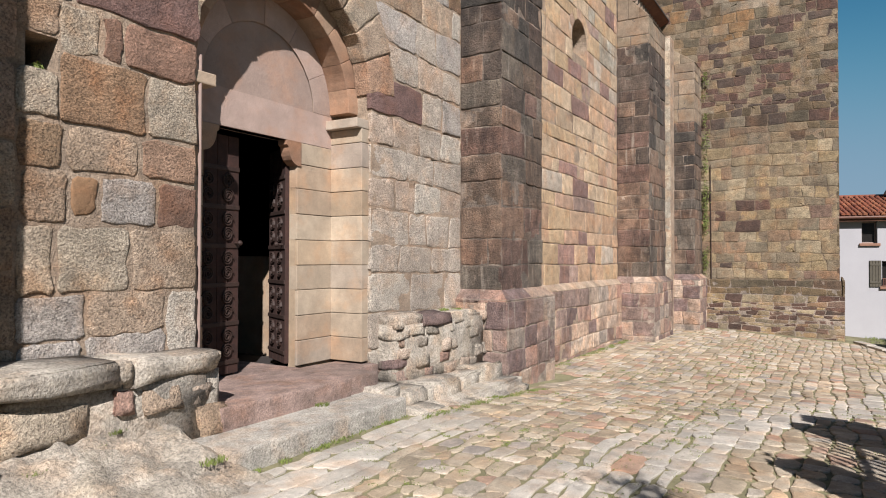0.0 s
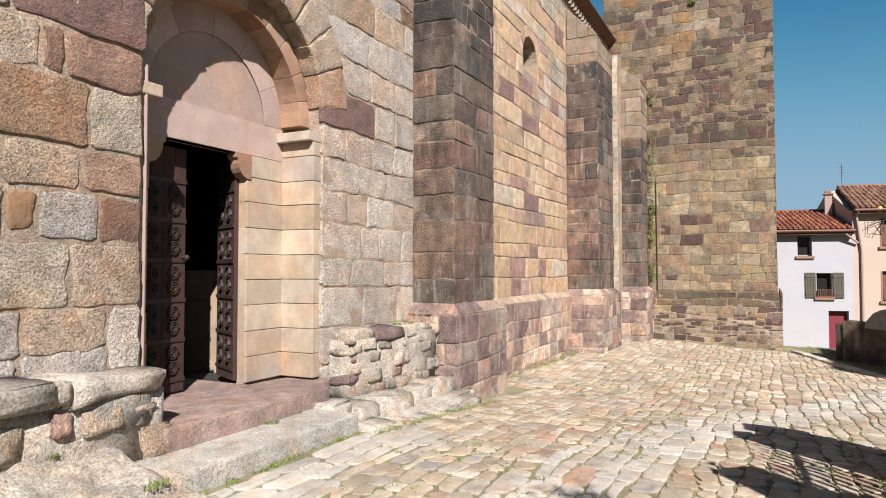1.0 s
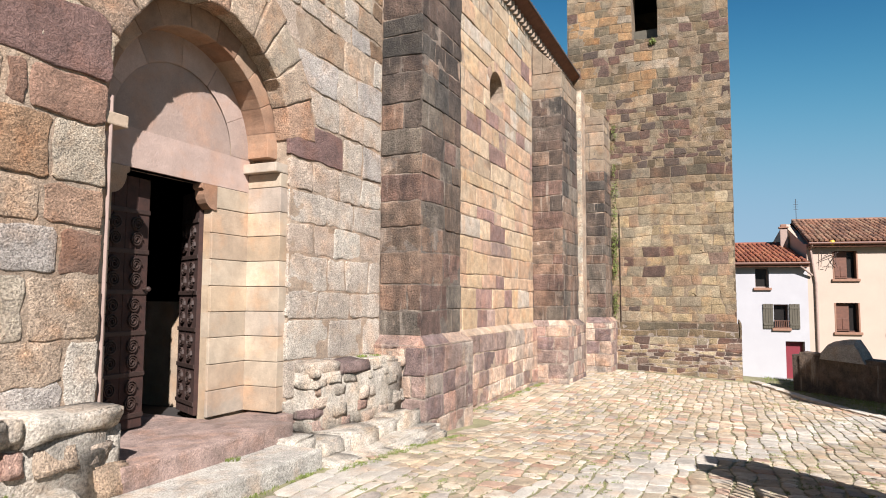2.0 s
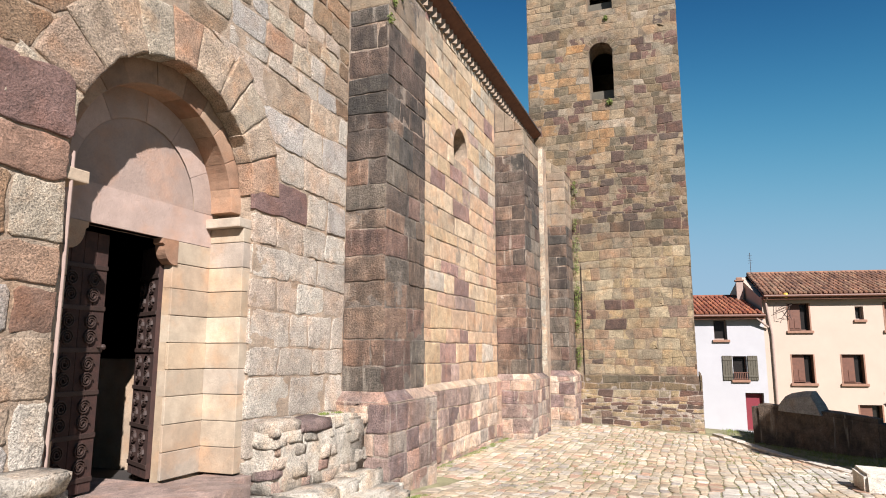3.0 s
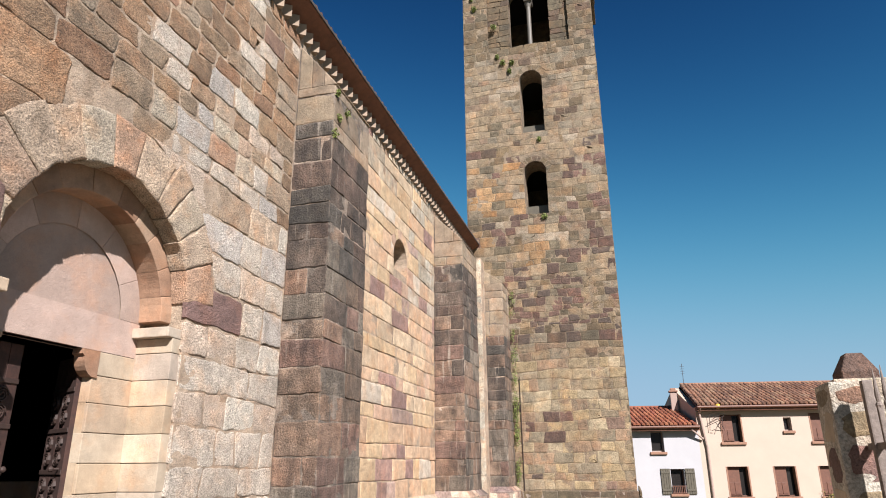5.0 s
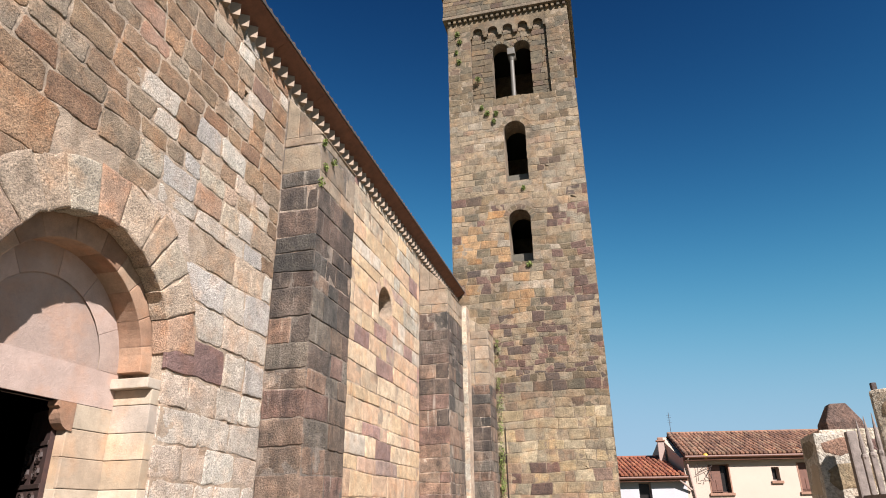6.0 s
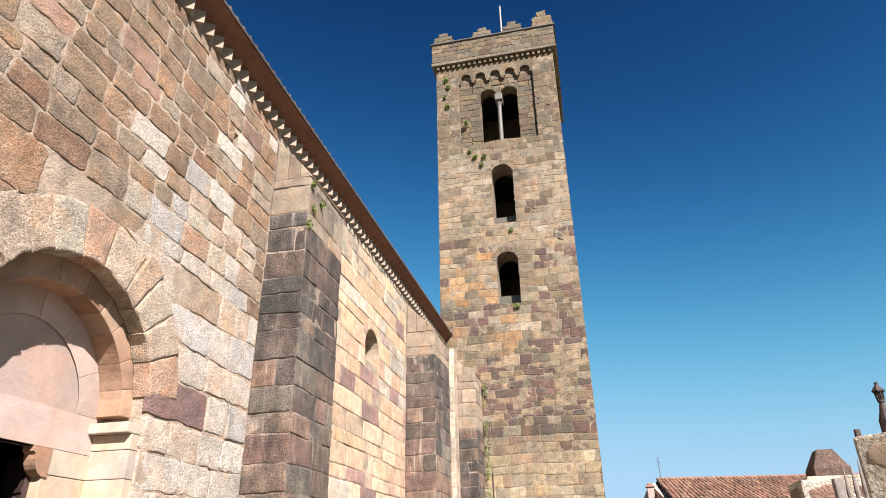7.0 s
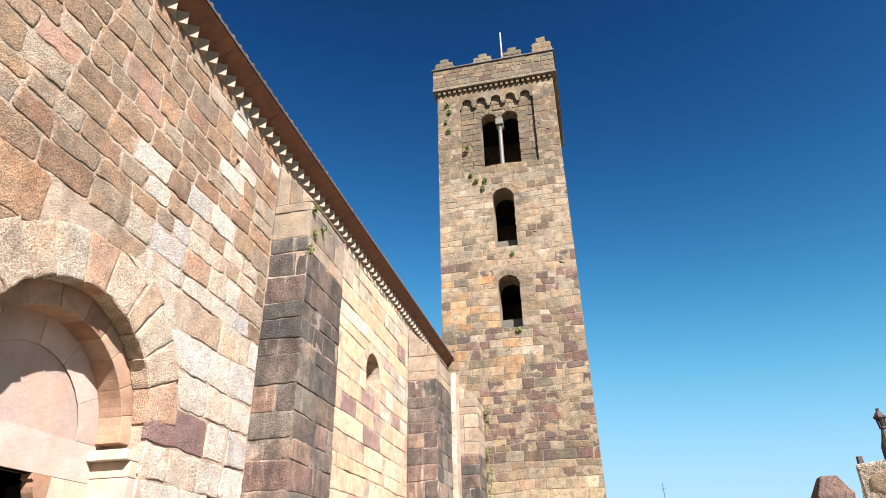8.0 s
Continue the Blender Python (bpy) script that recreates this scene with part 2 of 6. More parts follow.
M_PAVING = both("paving_stone", PAVING, spread=(0.76, 1.14), grain=130, grain_amount=0.25, bump=0.55, mottle=0.35, fleck=0.5)
M_PALEPAVE = both("pale_paving", PALE_PAVE, grain=130, grain_amount=0.2, bump=0.55, mottle=0.3, fleck=0.45)
M_PURP = both("purple_stone", [(0.0, (0.160, 0.094, 0.080)), (0.5, (0.178, 0.104, 0.086))], grain=70, grain_amount=0.35, bump=0.9, mottle=0.4)
M_RED = both("red_stone", [(0.0, (0.262, 0.158, 0.108)), (0.5, (0.235, 0.138, 0.094))], grain=70, grain_amount=0.35, bump=0.8, mottle=0.4)
M_ORANGE = both("orange_stone", [(0.0, (0.280, 0.162, 0.084)), (0.5, (0.263, 0.151, 0.078))], grain=120, grain_amount=0.2, bump=0.4, mottle=0.2)
M_MORTAR = stone_material("lime_mortar", [(0.0, (0.375, 0.285, 0.205)), (0.5, (0.375, 0.285, 0.205))], True, grain=70, grain_amount=0.25, bump=0.8, pits=0.6, mottle=0.4, stain=(1.6, 0.52, 0.66, (0.7, 0.65, 0.6)))
M_TMORTAR = stone_material("tower_mortar", [(0.0, (0.150, 0.112, 0.074)), (0.5, (0.150, 0.112, 0.074))], True, grain=45, grain_amount=0.3, bump=0.8, mottle=0.45)
TOWER_DARK = [(0.0, (0.082, 0.049, 0.036)), (0.4, (0.104, 0.059, 0.043)), (0.75, (0.070, 0.049, 0.037))]
M_TOWER_DARK = both("tower_dark_rubble", TOWER_DARK, grain=45, grain_amount=0.4, bump=0.8, mottle=0.4, fleck=0.45)
M_PLINTHMORTAR = stone_material("brown_mortar", [(0.0, (0.235, 0.19, 0.15)), (0.5, (0.235, 0.19, 0.15))], True, grain=60, grain_amount=0.3, bump=0.8, mottle=0.5)
M_DARKMORTAR = stone_material("sooty_mortar", [(0.0, (0.15, 0.12, 0.095)), (0.5, (0.15, 0.12, 0.095))], True, grain=60, grain_amount=0.3, bump=0.8, mottle=0.5, stain=(1.8, 0.48, 0.6, (2.3, 2.25, 2.2)))
M_PINK = stone_material("pink_dressed_stone", [(0.0, (0.358, 0.263, 0.218)), (0.5, (0.345, 0.254, 0.208))], False, grain=120, grain_amount=0.15, bump=0.3, pits=0.5, mottle=0.15, fleck=0.12, lumps=0.15)
M_PURPLE = stone_material("purple_sandstone", [(0.0, (0.285, 0.205, 0.170)), (0.5, (0.30, 0.212, 0.176))], False, grain=80, grain_amount=0.3, bump=0.7, mottle=0.45)
M_STEP = stone_material("grey_granite_step", [(0.0, (0.47, 0.43, 0.37)), (0.5, (0.46, 0.425, 0.365))], False, grain=85, grain_amount=0.45, bump=0.6, mottle=0.3)
M_APRON = stone_material("rough_pale_apron", [(0.0, (0.454, 0.400, 0.324)), (0.5, (0.443, 0.394, 0.324))], True, grain=45, grain_amount=0.4, bump=0.7, pits=0.8, mottle=0.4, stain=(1.8, 0.52, 0.7, (0.86, 0.8, 0.7)), fleck=0.25)
M_RUIN = both("worn_rubble", [(0.0, (0.460, 0.404, 0.324)), (0.4, (0.424, 0.366, 0.296)), (0.7, (0.460, 0.366, 0.284)), (0.9, (0.369, 0.263, 0.208))], grain=55, grain_amount=0.5, bump=1.0, pits=0.7, mottle=0.5, fleck=0.3)
M_JOINT = plain_material("earth_joint", (0.175, 0.160, 0.085), 1.0, scale=2, vary=0.4, bump=0.6, fine=40)
M_GRASS = plain_material("grass_blade", (0.124, 0.153, 0.034), 0.8, scale=9, vary=0.4, bump=0.0)
M_DOOR = plain_material("dark_oak_door", (0.030, 0.011, 0.007), 0.85, scale=14, vary=0.4, bump=0.3)
M_IRON = plain_material("black_wrought_iron", (0.026, 0.012, 0.008), 0.7, 0.0, scale=20, vary=0.3, bump=0.3)
M_GATEIRON = plain_material("weathered_grey_iron", (0.15, 0.118, 0.10), 0.75, 0.0, scale=20, vary=0.3, bump=0.3)
M_SOFFIT = plain_material("brown_eave_board", (0.115, 0.044, 0.022), 0.8, scale=5, vary=0.3, bump=0.2)
M_ROOFDARK = plain_material("dark_roof_edge", (0.05, 0.04, 0.035), 0.7, scale=5, vary=0.3, bump=0.2)
M_DENTIL = plain_material("pale_dentil_stone", (0.225, 0.168, 0.122), 0.9, scale=5, vary=0.15, bump=0.2)
# near-black base colour: the deep shade indoors is put into the plaster
M_INSIDE = plain_material("interior_shade_plaster", (0.018, 0.014, 0.012), 0.95, scale=2, vary=0.2, bump=0.2)
M_WHITE = plain_material("white_render", (0.325, 0.318, 0.328), 0.9, scale=1.2, vary=0.04, bump=0.1, fine=40)
M_CREAM = plain_material("cream_render", (0.375, 0.290, 0.232), 0.9, scale=1.2, vary=0.04, bump=0.1, fine=40)
M_SHUTTER = plain_material("brown_shutter", (0.098, 0.036, 0.019), 0.6, scale=9, vary=0.2, bump=0.15)
M_SHUTTER2 = plain_material("dark_olive_shutter", (0.06, 0.05, 0.032), 0.6, scale=9, vary=0.2, bump=0.15)
M_SILL = plain_material("terracotta_sill", (0.213, 0.112, 0.073), 0.85, scale=9, vary=0.15, bump=0.15)
M_PIPE = plain_material("pinkish_pipe", (0.280, 0.202, 0.168), 0.6, scale=9, vary=0.1, bump=0.05)
M_REDDOOR = plain_material("crimson_door", (0.140, 0.011, 0.020), 0.5, scale=9, vary=0.1, bump=0.05)
M_MAROON = plain_material("maroon_paint", (0.16, 0.03, 0.06), 0.5, scale=9, vary=0.15, bump=0.05)
M_YELLOW = plain_material("yellow_plastic", (0.392, 0.252, 0.022), 0.5, scale=9, vary=0.1, bump=0.05)
M_FIELD = plain_material("dry_field", (0.090, 0.084, 0.045), 1.0, scale=0.3, vary=0.3, bump=0.3, fine=5)
M_ROAD = plain_material("street_asphalt", (0.056, 0.053, 0.050), 0.95, scale=1, vary=0.15, bump=0.3, fine=60)
ROOF1 = [(0.0, (0.235, 0.078, 0.039)), (0.4, (0.263, 0.101, 0.050)), (0.7, (0.202, 0.062, 0.034))]
ROOF2 = [(0.0, (0.179, 0.09, 0.054)), (0.3, (0.228, 0.117, 0.073)), (0.6, (0.143, 0.074, 0.049)), (0.8, (0.251, 0.15, 0.093))]
M_TILE1 = both("bright_clay_tile", ROOF1, grain=60, grain_amount=0.1, bump=0.15, mottle=0.15)
M_TILE2 = both("aged_clay_tile", ROOF2, grain=60, grain_amount=0.2, bump=0.2, mottle=0.3)
mg, ng, lg, bg = material("window_glass", 0.25)
bg.inputs["Base Color"].default_value = (0.014, 0.012, 0.011, 1)
M_GLASS = mg


# ---- building helpers ----
def mesh_from(name, bm, mat, smooth=False):
    me = bpy.data.meshes.new(name)
    bmesh.ops.recalc_face_normals(bm, faces=bm.faces)
    bm.to_mesh(me)
    bm.free()
    for mm in mat if isinstance(mat, (list, tuple)) else [mat]:
        me.materials.append(mm)
    if smooth:
        me.polygons.foreach_set("use_smooth", [True] * len(me.polygons))
    return me


def part(name, bm, mat, parent=None, label="", smooth=False):
    ob = new(name, mesh_from(name, bm, mat, smooth))
    if parent is not None:
        ob.parent = parent
    if label:
        tagged(ob, label)
    return ob


def thing(name, label, category, group="", kind="", at=(0, 0, 0)):
    ob = new(name)
    ob.empty_display_size = 0.1
    ob.location = at
    return tagged(ob, label, category, group, kind)


def box(bm, x0, x1, y0, y1, z0, z1, bevel=0.0, m=None):
    """A box, bevelled and turned by m, joined into bm."""
    r = bmesh.ops.create_cube(bm, size=1.0)
    vs = r["verts"]
    for v in vs:
        v.co = Vector((x0 + (v.co.x + 0.5) * (x1 - x0), y0 + (v.co.y + 0.5) * (y1 - y0), z0 + (v.co.z + 0.5) * (z1 - z0)))
    if bevel > 0:
        es = list({e for v in vs for e in v.link_edges})
        q = bmesh.ops.bevel(bm, geom=es, offset=bevel, segments=2, affect="EDGES", profile=0.6)
        vs = list({v for f in q["faces"] for v in f.verts} | {v for v in vs if v.is_valid})
    if m is not None:
        for v in vs:
            v.co = m @ v.co
    return vs


def tube(bm, a, b, r0, r1=None, n=8):
    """A round bar from a to b."""
    a, b = Vector(a), Vector(b)
    r1 = r0 if r1 is None else r1
    q = (b - a).to_track_quat("Z", "Y").to_matrix().to_4x4()
    m = Matrix.Translation((a + b) / 2) @ q
    bmesh.ops.create_cone(bm, cap_ends=True, segments=n, radius1=r0, radius2=max(r1, 0.0005), depth=(b - a).length, matrix=m)


class Plane:
    """A face of masonry: origin, across, up and outward."""

    def __init__(self, origin, across, outward):
        self.o, self.u, self.n = Vector(origin), Vector(across).normalized(), Vector(outward).normalized()
        self.v = Vector((0, 0, 1))

    def at(self, u, v, w=0.0):
        return self.o + self.u * u + self.v * v + self.n * w


class Rect:
    """A rectangular gap in the masonry."""

    def __init__(self, a, b, v0, v1):
        self.a, self.b, self.v0, self.v1 = a, b, v0, v1

    def span(self, v):
        return (self.a, self.b) if self.v0 <= v <= self.v1 else None


class Arched:
    """An arched gap: half width r up to the springing, ring radius R above it."""

    def __init__(self, c, r, R, v0, spring):
        self.c, self.r, self.R, self.v0, self.s = c, r, R, v0, spring

    def span(self, v):
        if v < self.v0:
            return None
        if v < self.s:
            return (self.c - self.r, self.c + self.r)
        h = self.R**2 - (v - self.s) ** 2
        return (self.c - math.sqrt(h), self.c + math.sqrt(h)) if h > 0.0004 else None


def stone_piece(bm, plane, outline, proud, cham, back, rng, rough, fine=0):
    """One stone: sides, worn broken edge and a hewn, uneven face. fine: points round the edge."""
    if fine:
        outline = hewn_outline(outline, fine, rng, rough)
    cu = sum(p[0] for p in outline) / len(outline)
    cv = sum(p[1] for p in outline) / len(outline)
    sh = Vector((rng.uniform(0, 90), rng.uniform(0, 90), rng.uniform(0, 90)))
    tu, tv = rng.uniform(-1, 1) * rough, rng.uniform(-1, 1) * rough
    steps = [(0.0, 0.0, -back), (0.0, 0.0, proud - cham), (cham * 0.9, 0.0, proud - cham * 0.3), (cham * 2.6, 0.0, proud)]
    if fine:
        steps += [(0.0, 0.36, proud), (0.0, 0.7, proud)]
    rings = [[] for _ in steps]

    def lift(u, v):
        p = Vector((u, v, 0.0)) + sh
        return rough * (0.55 * noise.noise(p * 4.0) + 0.32 * noise.noise(p * 10.0)) + tu * (u - cu) * 1.2 + tv * (v - cv) * 1.2

    for u, v in outline:
        d = math.hypot(u - cu, v - cv) or 1
        for ring_verts, (inset, share, w) in zip(rings, steps):
            k = max(min(inset / d, 0.5), share)
            pu, pv = u + (cu - u) * k, v + (cv - v) * k
            ring_verts.append(bm.verts.new(plane.at(pu, pv, w + (lift(pu, pv) if w > -back else 0.0))))
    n = len(outline)
    c = bm.verts.new(plane.at(cu, cv, proud + lift(cu, cv)))
    for i in range(n):
        j = (i + 1) % n
        for k, (a, b) in enumerate(zip(rings, rings[1:])):
            bm.faces.new((a[i], a[j], b[j], b[i])).smooth = k > 1
        bm.faces.new((rings[-1][i], rings[-1][j], c)).smooth = True


def hewn_outline(q, count, rng, rough):
    """An outline cut into short steps whose edge wanders in and out."""
    pts = [Vector(p) for p in q]
    total = sum((pts[i] - pts[i - 1]).length for i in range(len(pts)))
    step = max(total / count, 0.035)
    sh = Vector((rng.uniform(0, 90), rng.uniform(0, 90), 3.0))
    c = sum(pts, Vector((0, 0))) / len(pts)
    out = []
    for i in range(len(pts)):
        a, b = pts[i], pts[(i + 1) % len(pts)]
        m = max(1, round((b - a).length / step))
        for k in range(m):
            p = a.lerp(b, k / m)
            w = Vector((p.x, p.y, 0)) + sh
            e = noise.noise(w * 6.0) * 0.9 + noise.noise(w * 17.0) * 0.7 - 0.1
            d = (p - c).normalized() * e * rough * 1.25
            out.append((p.x + d.x, p.y + d.y))
    return out


def round_outline(q, cut, rng, wob):
    """A quadrilateral with its corners worn off and its sides uneven."""
    out = []
    n = len(q)
    for i in range(n):
        p, a, b = Vector(q[i]), Vector(q[i - 1]), Vector(q[(i + 1) % n])
        ca = min(cut * rng.uniform(0.4, 1.6), (a - p).length * 0.3)
        cb = min(cut * rng.uniform(0.4, 1.6), (b - p).length * 0.3)
        e1 = p + (a - p).normalized() * ca
        e2 = p + (b - p).normalized() * cb
        for e in (e1, e2):
            out.append((e.x + rng.uniform(-wob, wob) * 0.6, e.y + rng.uniform(-wob, wob) * 0.6))
        if cut >= 0.02:
            m = min(3, int((b - p).length / 0.17))
            for k in range(m):
                e = p.lerp(b, (k + rng.uniform(0.75, 1.25)) / (m + 1))
                out.append((e.x + rng.uniform(-wob, wob), e.y + rng.uniform(-wob, wob)))
    return out


class Stonework:
    """Gathers stones of one thing: those in the near stretch as pieces, the rest joined."""

    def __init__(self, parent, mats, piece="stone", limit=300, fine=0):
        self.parent, self.mats, self.piece, self.limit, self.count, self.fine = parent, mats, piece, limit, 0, fine
        self.rest = bmesh.new()

    def add(self, plane, outline, proud, cham, back, rng, rough, near, mats=None):
        if near and self.count < self.limit:
            bm = bmesh.new()
            stone_piece(bm, plane, outline, proud, cham, back, rng, rough, self.fine)
            c = sum((v.co for v in bm.verts), Vector()) / len(bm.verts)
            for v in bm.verts:
                v.co -= c
            ob = part(self.piece, bm, (mats or self.mats)[False], self.parent)
            ob.location = c
            self.count += 1
        elif mats is not None and mats is not self.mats:
            bm = self.others.setdefault(id(mats), (bmesh.new(), mats))[0] if hasattr(self, "others") else None
            if bm is None:
                self.others = {id(mats): (bmesh.new(), mats)}
                bm = self.others[id(mats)][0]
            stone_piece(bm, plane, outline, proud, cham, back, rng, rough, self.fine)
        else:
            stone_piece(self.rest, plane, outline, proud, cham, back, rng, rough, self.fine)

    def finish(self, name="stonework"):
        if self.rest.faces:
            tagged(part(name, self.rest, self.mats[True], self.parent), kind="stuff")
        for bm, mats in (self.others.values() if hasattr(self, "others") else ()):
            tagged(part(name, bm, mats[True], self.parent), kind="stuff")


def courses(work, plane, u0, u1, v0, v1, hs, ws, seed, gaps=(), joint=0.012, proud=0.0, var=0.012, cham=0.012, back=0.05, rough=0.008,
            cut=0.03, wob=0.006, wave=0.02, slope=0.0, near=None, mats=None, pick=None):
    """Stones laid in courses over a face, ending at the gaps."""
    rng = random.Random(seed)
    lines, v = [v0], v0
    while v < v1 - hs[0] * 0.6:
        v += rng.uniform(*hs)
        lines.append(min(v, v1))
    lines[-1] = v1
    ph = [rng.uniform(0, 50) for _ in lines]

    def line(k, u):
        if k == 0 or k == len(lines) - 1:
            return lines[k]
        return lines[k] + wave * noise.noise(Vector((u * 0.9, ph[k], 1.7))) * 1.6

    for k in range(len(lines) - 1):
        vb, vt = lines[k], lines[k + 1]
        vm = (vb + vt) / 2
        edges = [(u0, None, 0)]
        free = []
        cuts = sorted([(g.span(vm), g) for g in gaps if g.span(vm)], key=lambda s: s[0][0])
        a, ga = u0, None
        for (s0, s1), g in cuts:
            if s1 <= u0 or s0 >= u1:
                continue
            if s0 > a + 0.02:
                free.append((a, ga, min(s0, u1), g))
            a, ga = max(a, s1), g
        if a < u1 - 0.02:
            free.append((a, ga, u1, None))
        for a, ga, b, gb in free:
            us = [a]
            while us[-1] < b - ws[0] * 0.6:
                us.append(us[-1] + rng.uniform(*ws) * (0.7 + 0.6 * (vt - vb) / hs[1]))
            if len(us) == 1:
                us.append(b)
            if b - us[-2] < ws[0] * 0.5 and len(us) > 2:
                us.pop()
            us[-1] = b
            lean = [0.0] + [rng.uniform(-1, 1) * wob * 3 for _ in us[1:-1]] + [0.0]
            for i in range(len(us) - 1):
                l, r = us[i], us[i + 1]

                def end(u, g, side, v, ln):
                    if g is None:
                        return u + ln * (v - vm) / max(vt - vb, 0.01)
                    s = g.span(v)
                    return s[side] if s else (g.span(vm)[side])

                gl = ga if i == 0 else None
                gr = gb if i == len(us) - 2 else None
                j = joint / 2
                jl, jr = (-0.004 if gl else j), (-0.004 if gr else j)
                quad = [(end(l, gl, 1, vb, lean[i]) + jl, line(k, l) + j), (end(r, gr, 0, vb, lean[i + 1]) - jr, line(k, r) + j),
                        (end(r, gr, 0, vt, lean[i + 1]) - jr, line(k + 1, r) - j), (end(l, gl, 1, vt, lean[i]) + jl, line(k + 1, l) - j)]
                if quad[1][0] - quad[0][0] < 0.02 or quad[2][0] - quad[3][0] < 0.02:
                    continue
                use = mats
                if pick:
                    use = pick((l + r) / 2, vm, rng)
                work.add(plane, round_outline(quad, cut, rng, wob), proud + rng.uniform(-var, var), cham, back, rng, rough,
                         near(((l + r) / 2), vm) if near else False, use)


def ring(work, plane, c, s, r, R, n, seed, a0=0.0, a1=180.0, joint=0.012, proud=0.0, var=0.006, cham=0.01, back=0.05, rough=0.006, near=True, mats=None, uneven=0.0, wob=0.003):
    """Wedge stones of an arch."""
    rng = random.Random(seed)
    cutsa = [a0 + (a1 - a0) * i / n + (rng.uniform(-0.2, 0.2) * (a1 - a0) / n if 0 < i < n else 0) for i in range(n + 1)]
    for i in range(n):
        Ro = R + rng.uniform(-uneven, uneven)
        p, q = radians(cutsa[i]), radians(cutsa[i + 1])
        jp = joint / 2
        pts = []
        for rad, seq in ((r, (0, 0.33, 0.67, 1)), (Ro, (1, 0.67, 0.33, 0))):
            e = jp / rad
            for f in seq:
                ang = p + e + (q - p - 2 * e) * f
                pts.append((c + math.cos(ang) * rad + rng.uniform(-wob, wob), s + math.sin(ang) * rad + rng.uniform(-wob, wob)))
        work.add(plane, pts[::-1], proud + rng.uniform(-var, var), cham, back, rng, rough, near, mats)


def arch_points(c, r, v0, s, n=16):
    """Outline of an arched opening."""
    return [(c + r, v0)] + [(c + r * math.cos(math.pi * i / n), s + r * math.sin(math.pi * i / n)) for i in range(n + 1)] + [(c - r, v0)]


def slab(bm, plane, outline, holes, w0, w1):
    """A flat body with holes through it, from w0 to w1 along the outward way."""
    edges, vcount = [], 0
    for loop in [outline] + list(holes):
        vs = [bm.verts.new(plane.at(u, v, w0)) for u, v in loop]
        for i in range(len(vs)):
            edges.append(bm.edges.new((vs[i], vs[(i + 1) % len(vs)])))
    r = bmesh.ops.triangle_fill(bm, use_beauty=True, use_dissolve=False, edges=edges)
    faces = [g for g in r["geom"] if isinstance(g, bmesh.types.BMFace)]
    q = bmesh.ops.extrude_face_region(bm, geom=faces)
    bmesh.ops.translate(bm, vec=plane.n * (w1 - w0), verts=[g for g in q["geom"] if isinstance(g, bmesh.types.BMVert)])


def gz(x, y):
    """Height of the ground."""
    def ss(a, b, t):
        t = min(max((t - a) / (b - a), 0.0), 1.0)
        return t * t * (3 - 2 * t)
    z = -0.42 * ss(4.8, 11.5, x) - 0.05 * ss(11, 20, x)
    z -= 0.055 * max(0.0, -1.5 - y) * ss(9, 19, x) * (1 - ss(7, 14, -y))
    z -= 1.05 * ss(21.5, 31, x)
    return z


# ---- ground ----
def build_ground():
    bm = bmesh.new()
    xs = [-2000, -300, -60, -20, -10, -5] + [i * 0.5 for i in range(-6, 72)] + [40, 60, 120, 400, 2000]
    ys = [-2000, -300, -60, -25, -15] + [-12 + i * 0.5 for i in range(25)] + [2, 6, 14, 40, 200, 2000]
    grid = [[bm.verts.new((x, y, gz(x, y) - 0.014)) for y in ys] for x in xs]
    for i in range(len(xs) - 1):
        for j in range(len(ys) - 1):
            bm.faces.new((grid[i][j], grid[i + 1][j], grid[i + 1][j + 1], grid[i][j + 1]))
    tagged(part("ground", bm, M_JOINT, None, smooth=True), "earth ground with grassy joints under the paving", "ground", kind="structure")


build_ground()


class GroundPlane:
    """Paving lies on the sloping ground: u along x, v along y."""
    n = Vector((0, 0, 1))

    def at(self, u, v, w=0.0):
        return Vector((u, v, gz(u, v) + w))


GP = GroundPlane()


def band_y(x):
    """Middle line of the pale slab path that crosses the paving."""
    return -3.3 - 0.10 * (x - 4.2) - 0.035 * (x - 4.2) ** 2 if x < 11 else -5.6 - 0.45 * (x - 11)


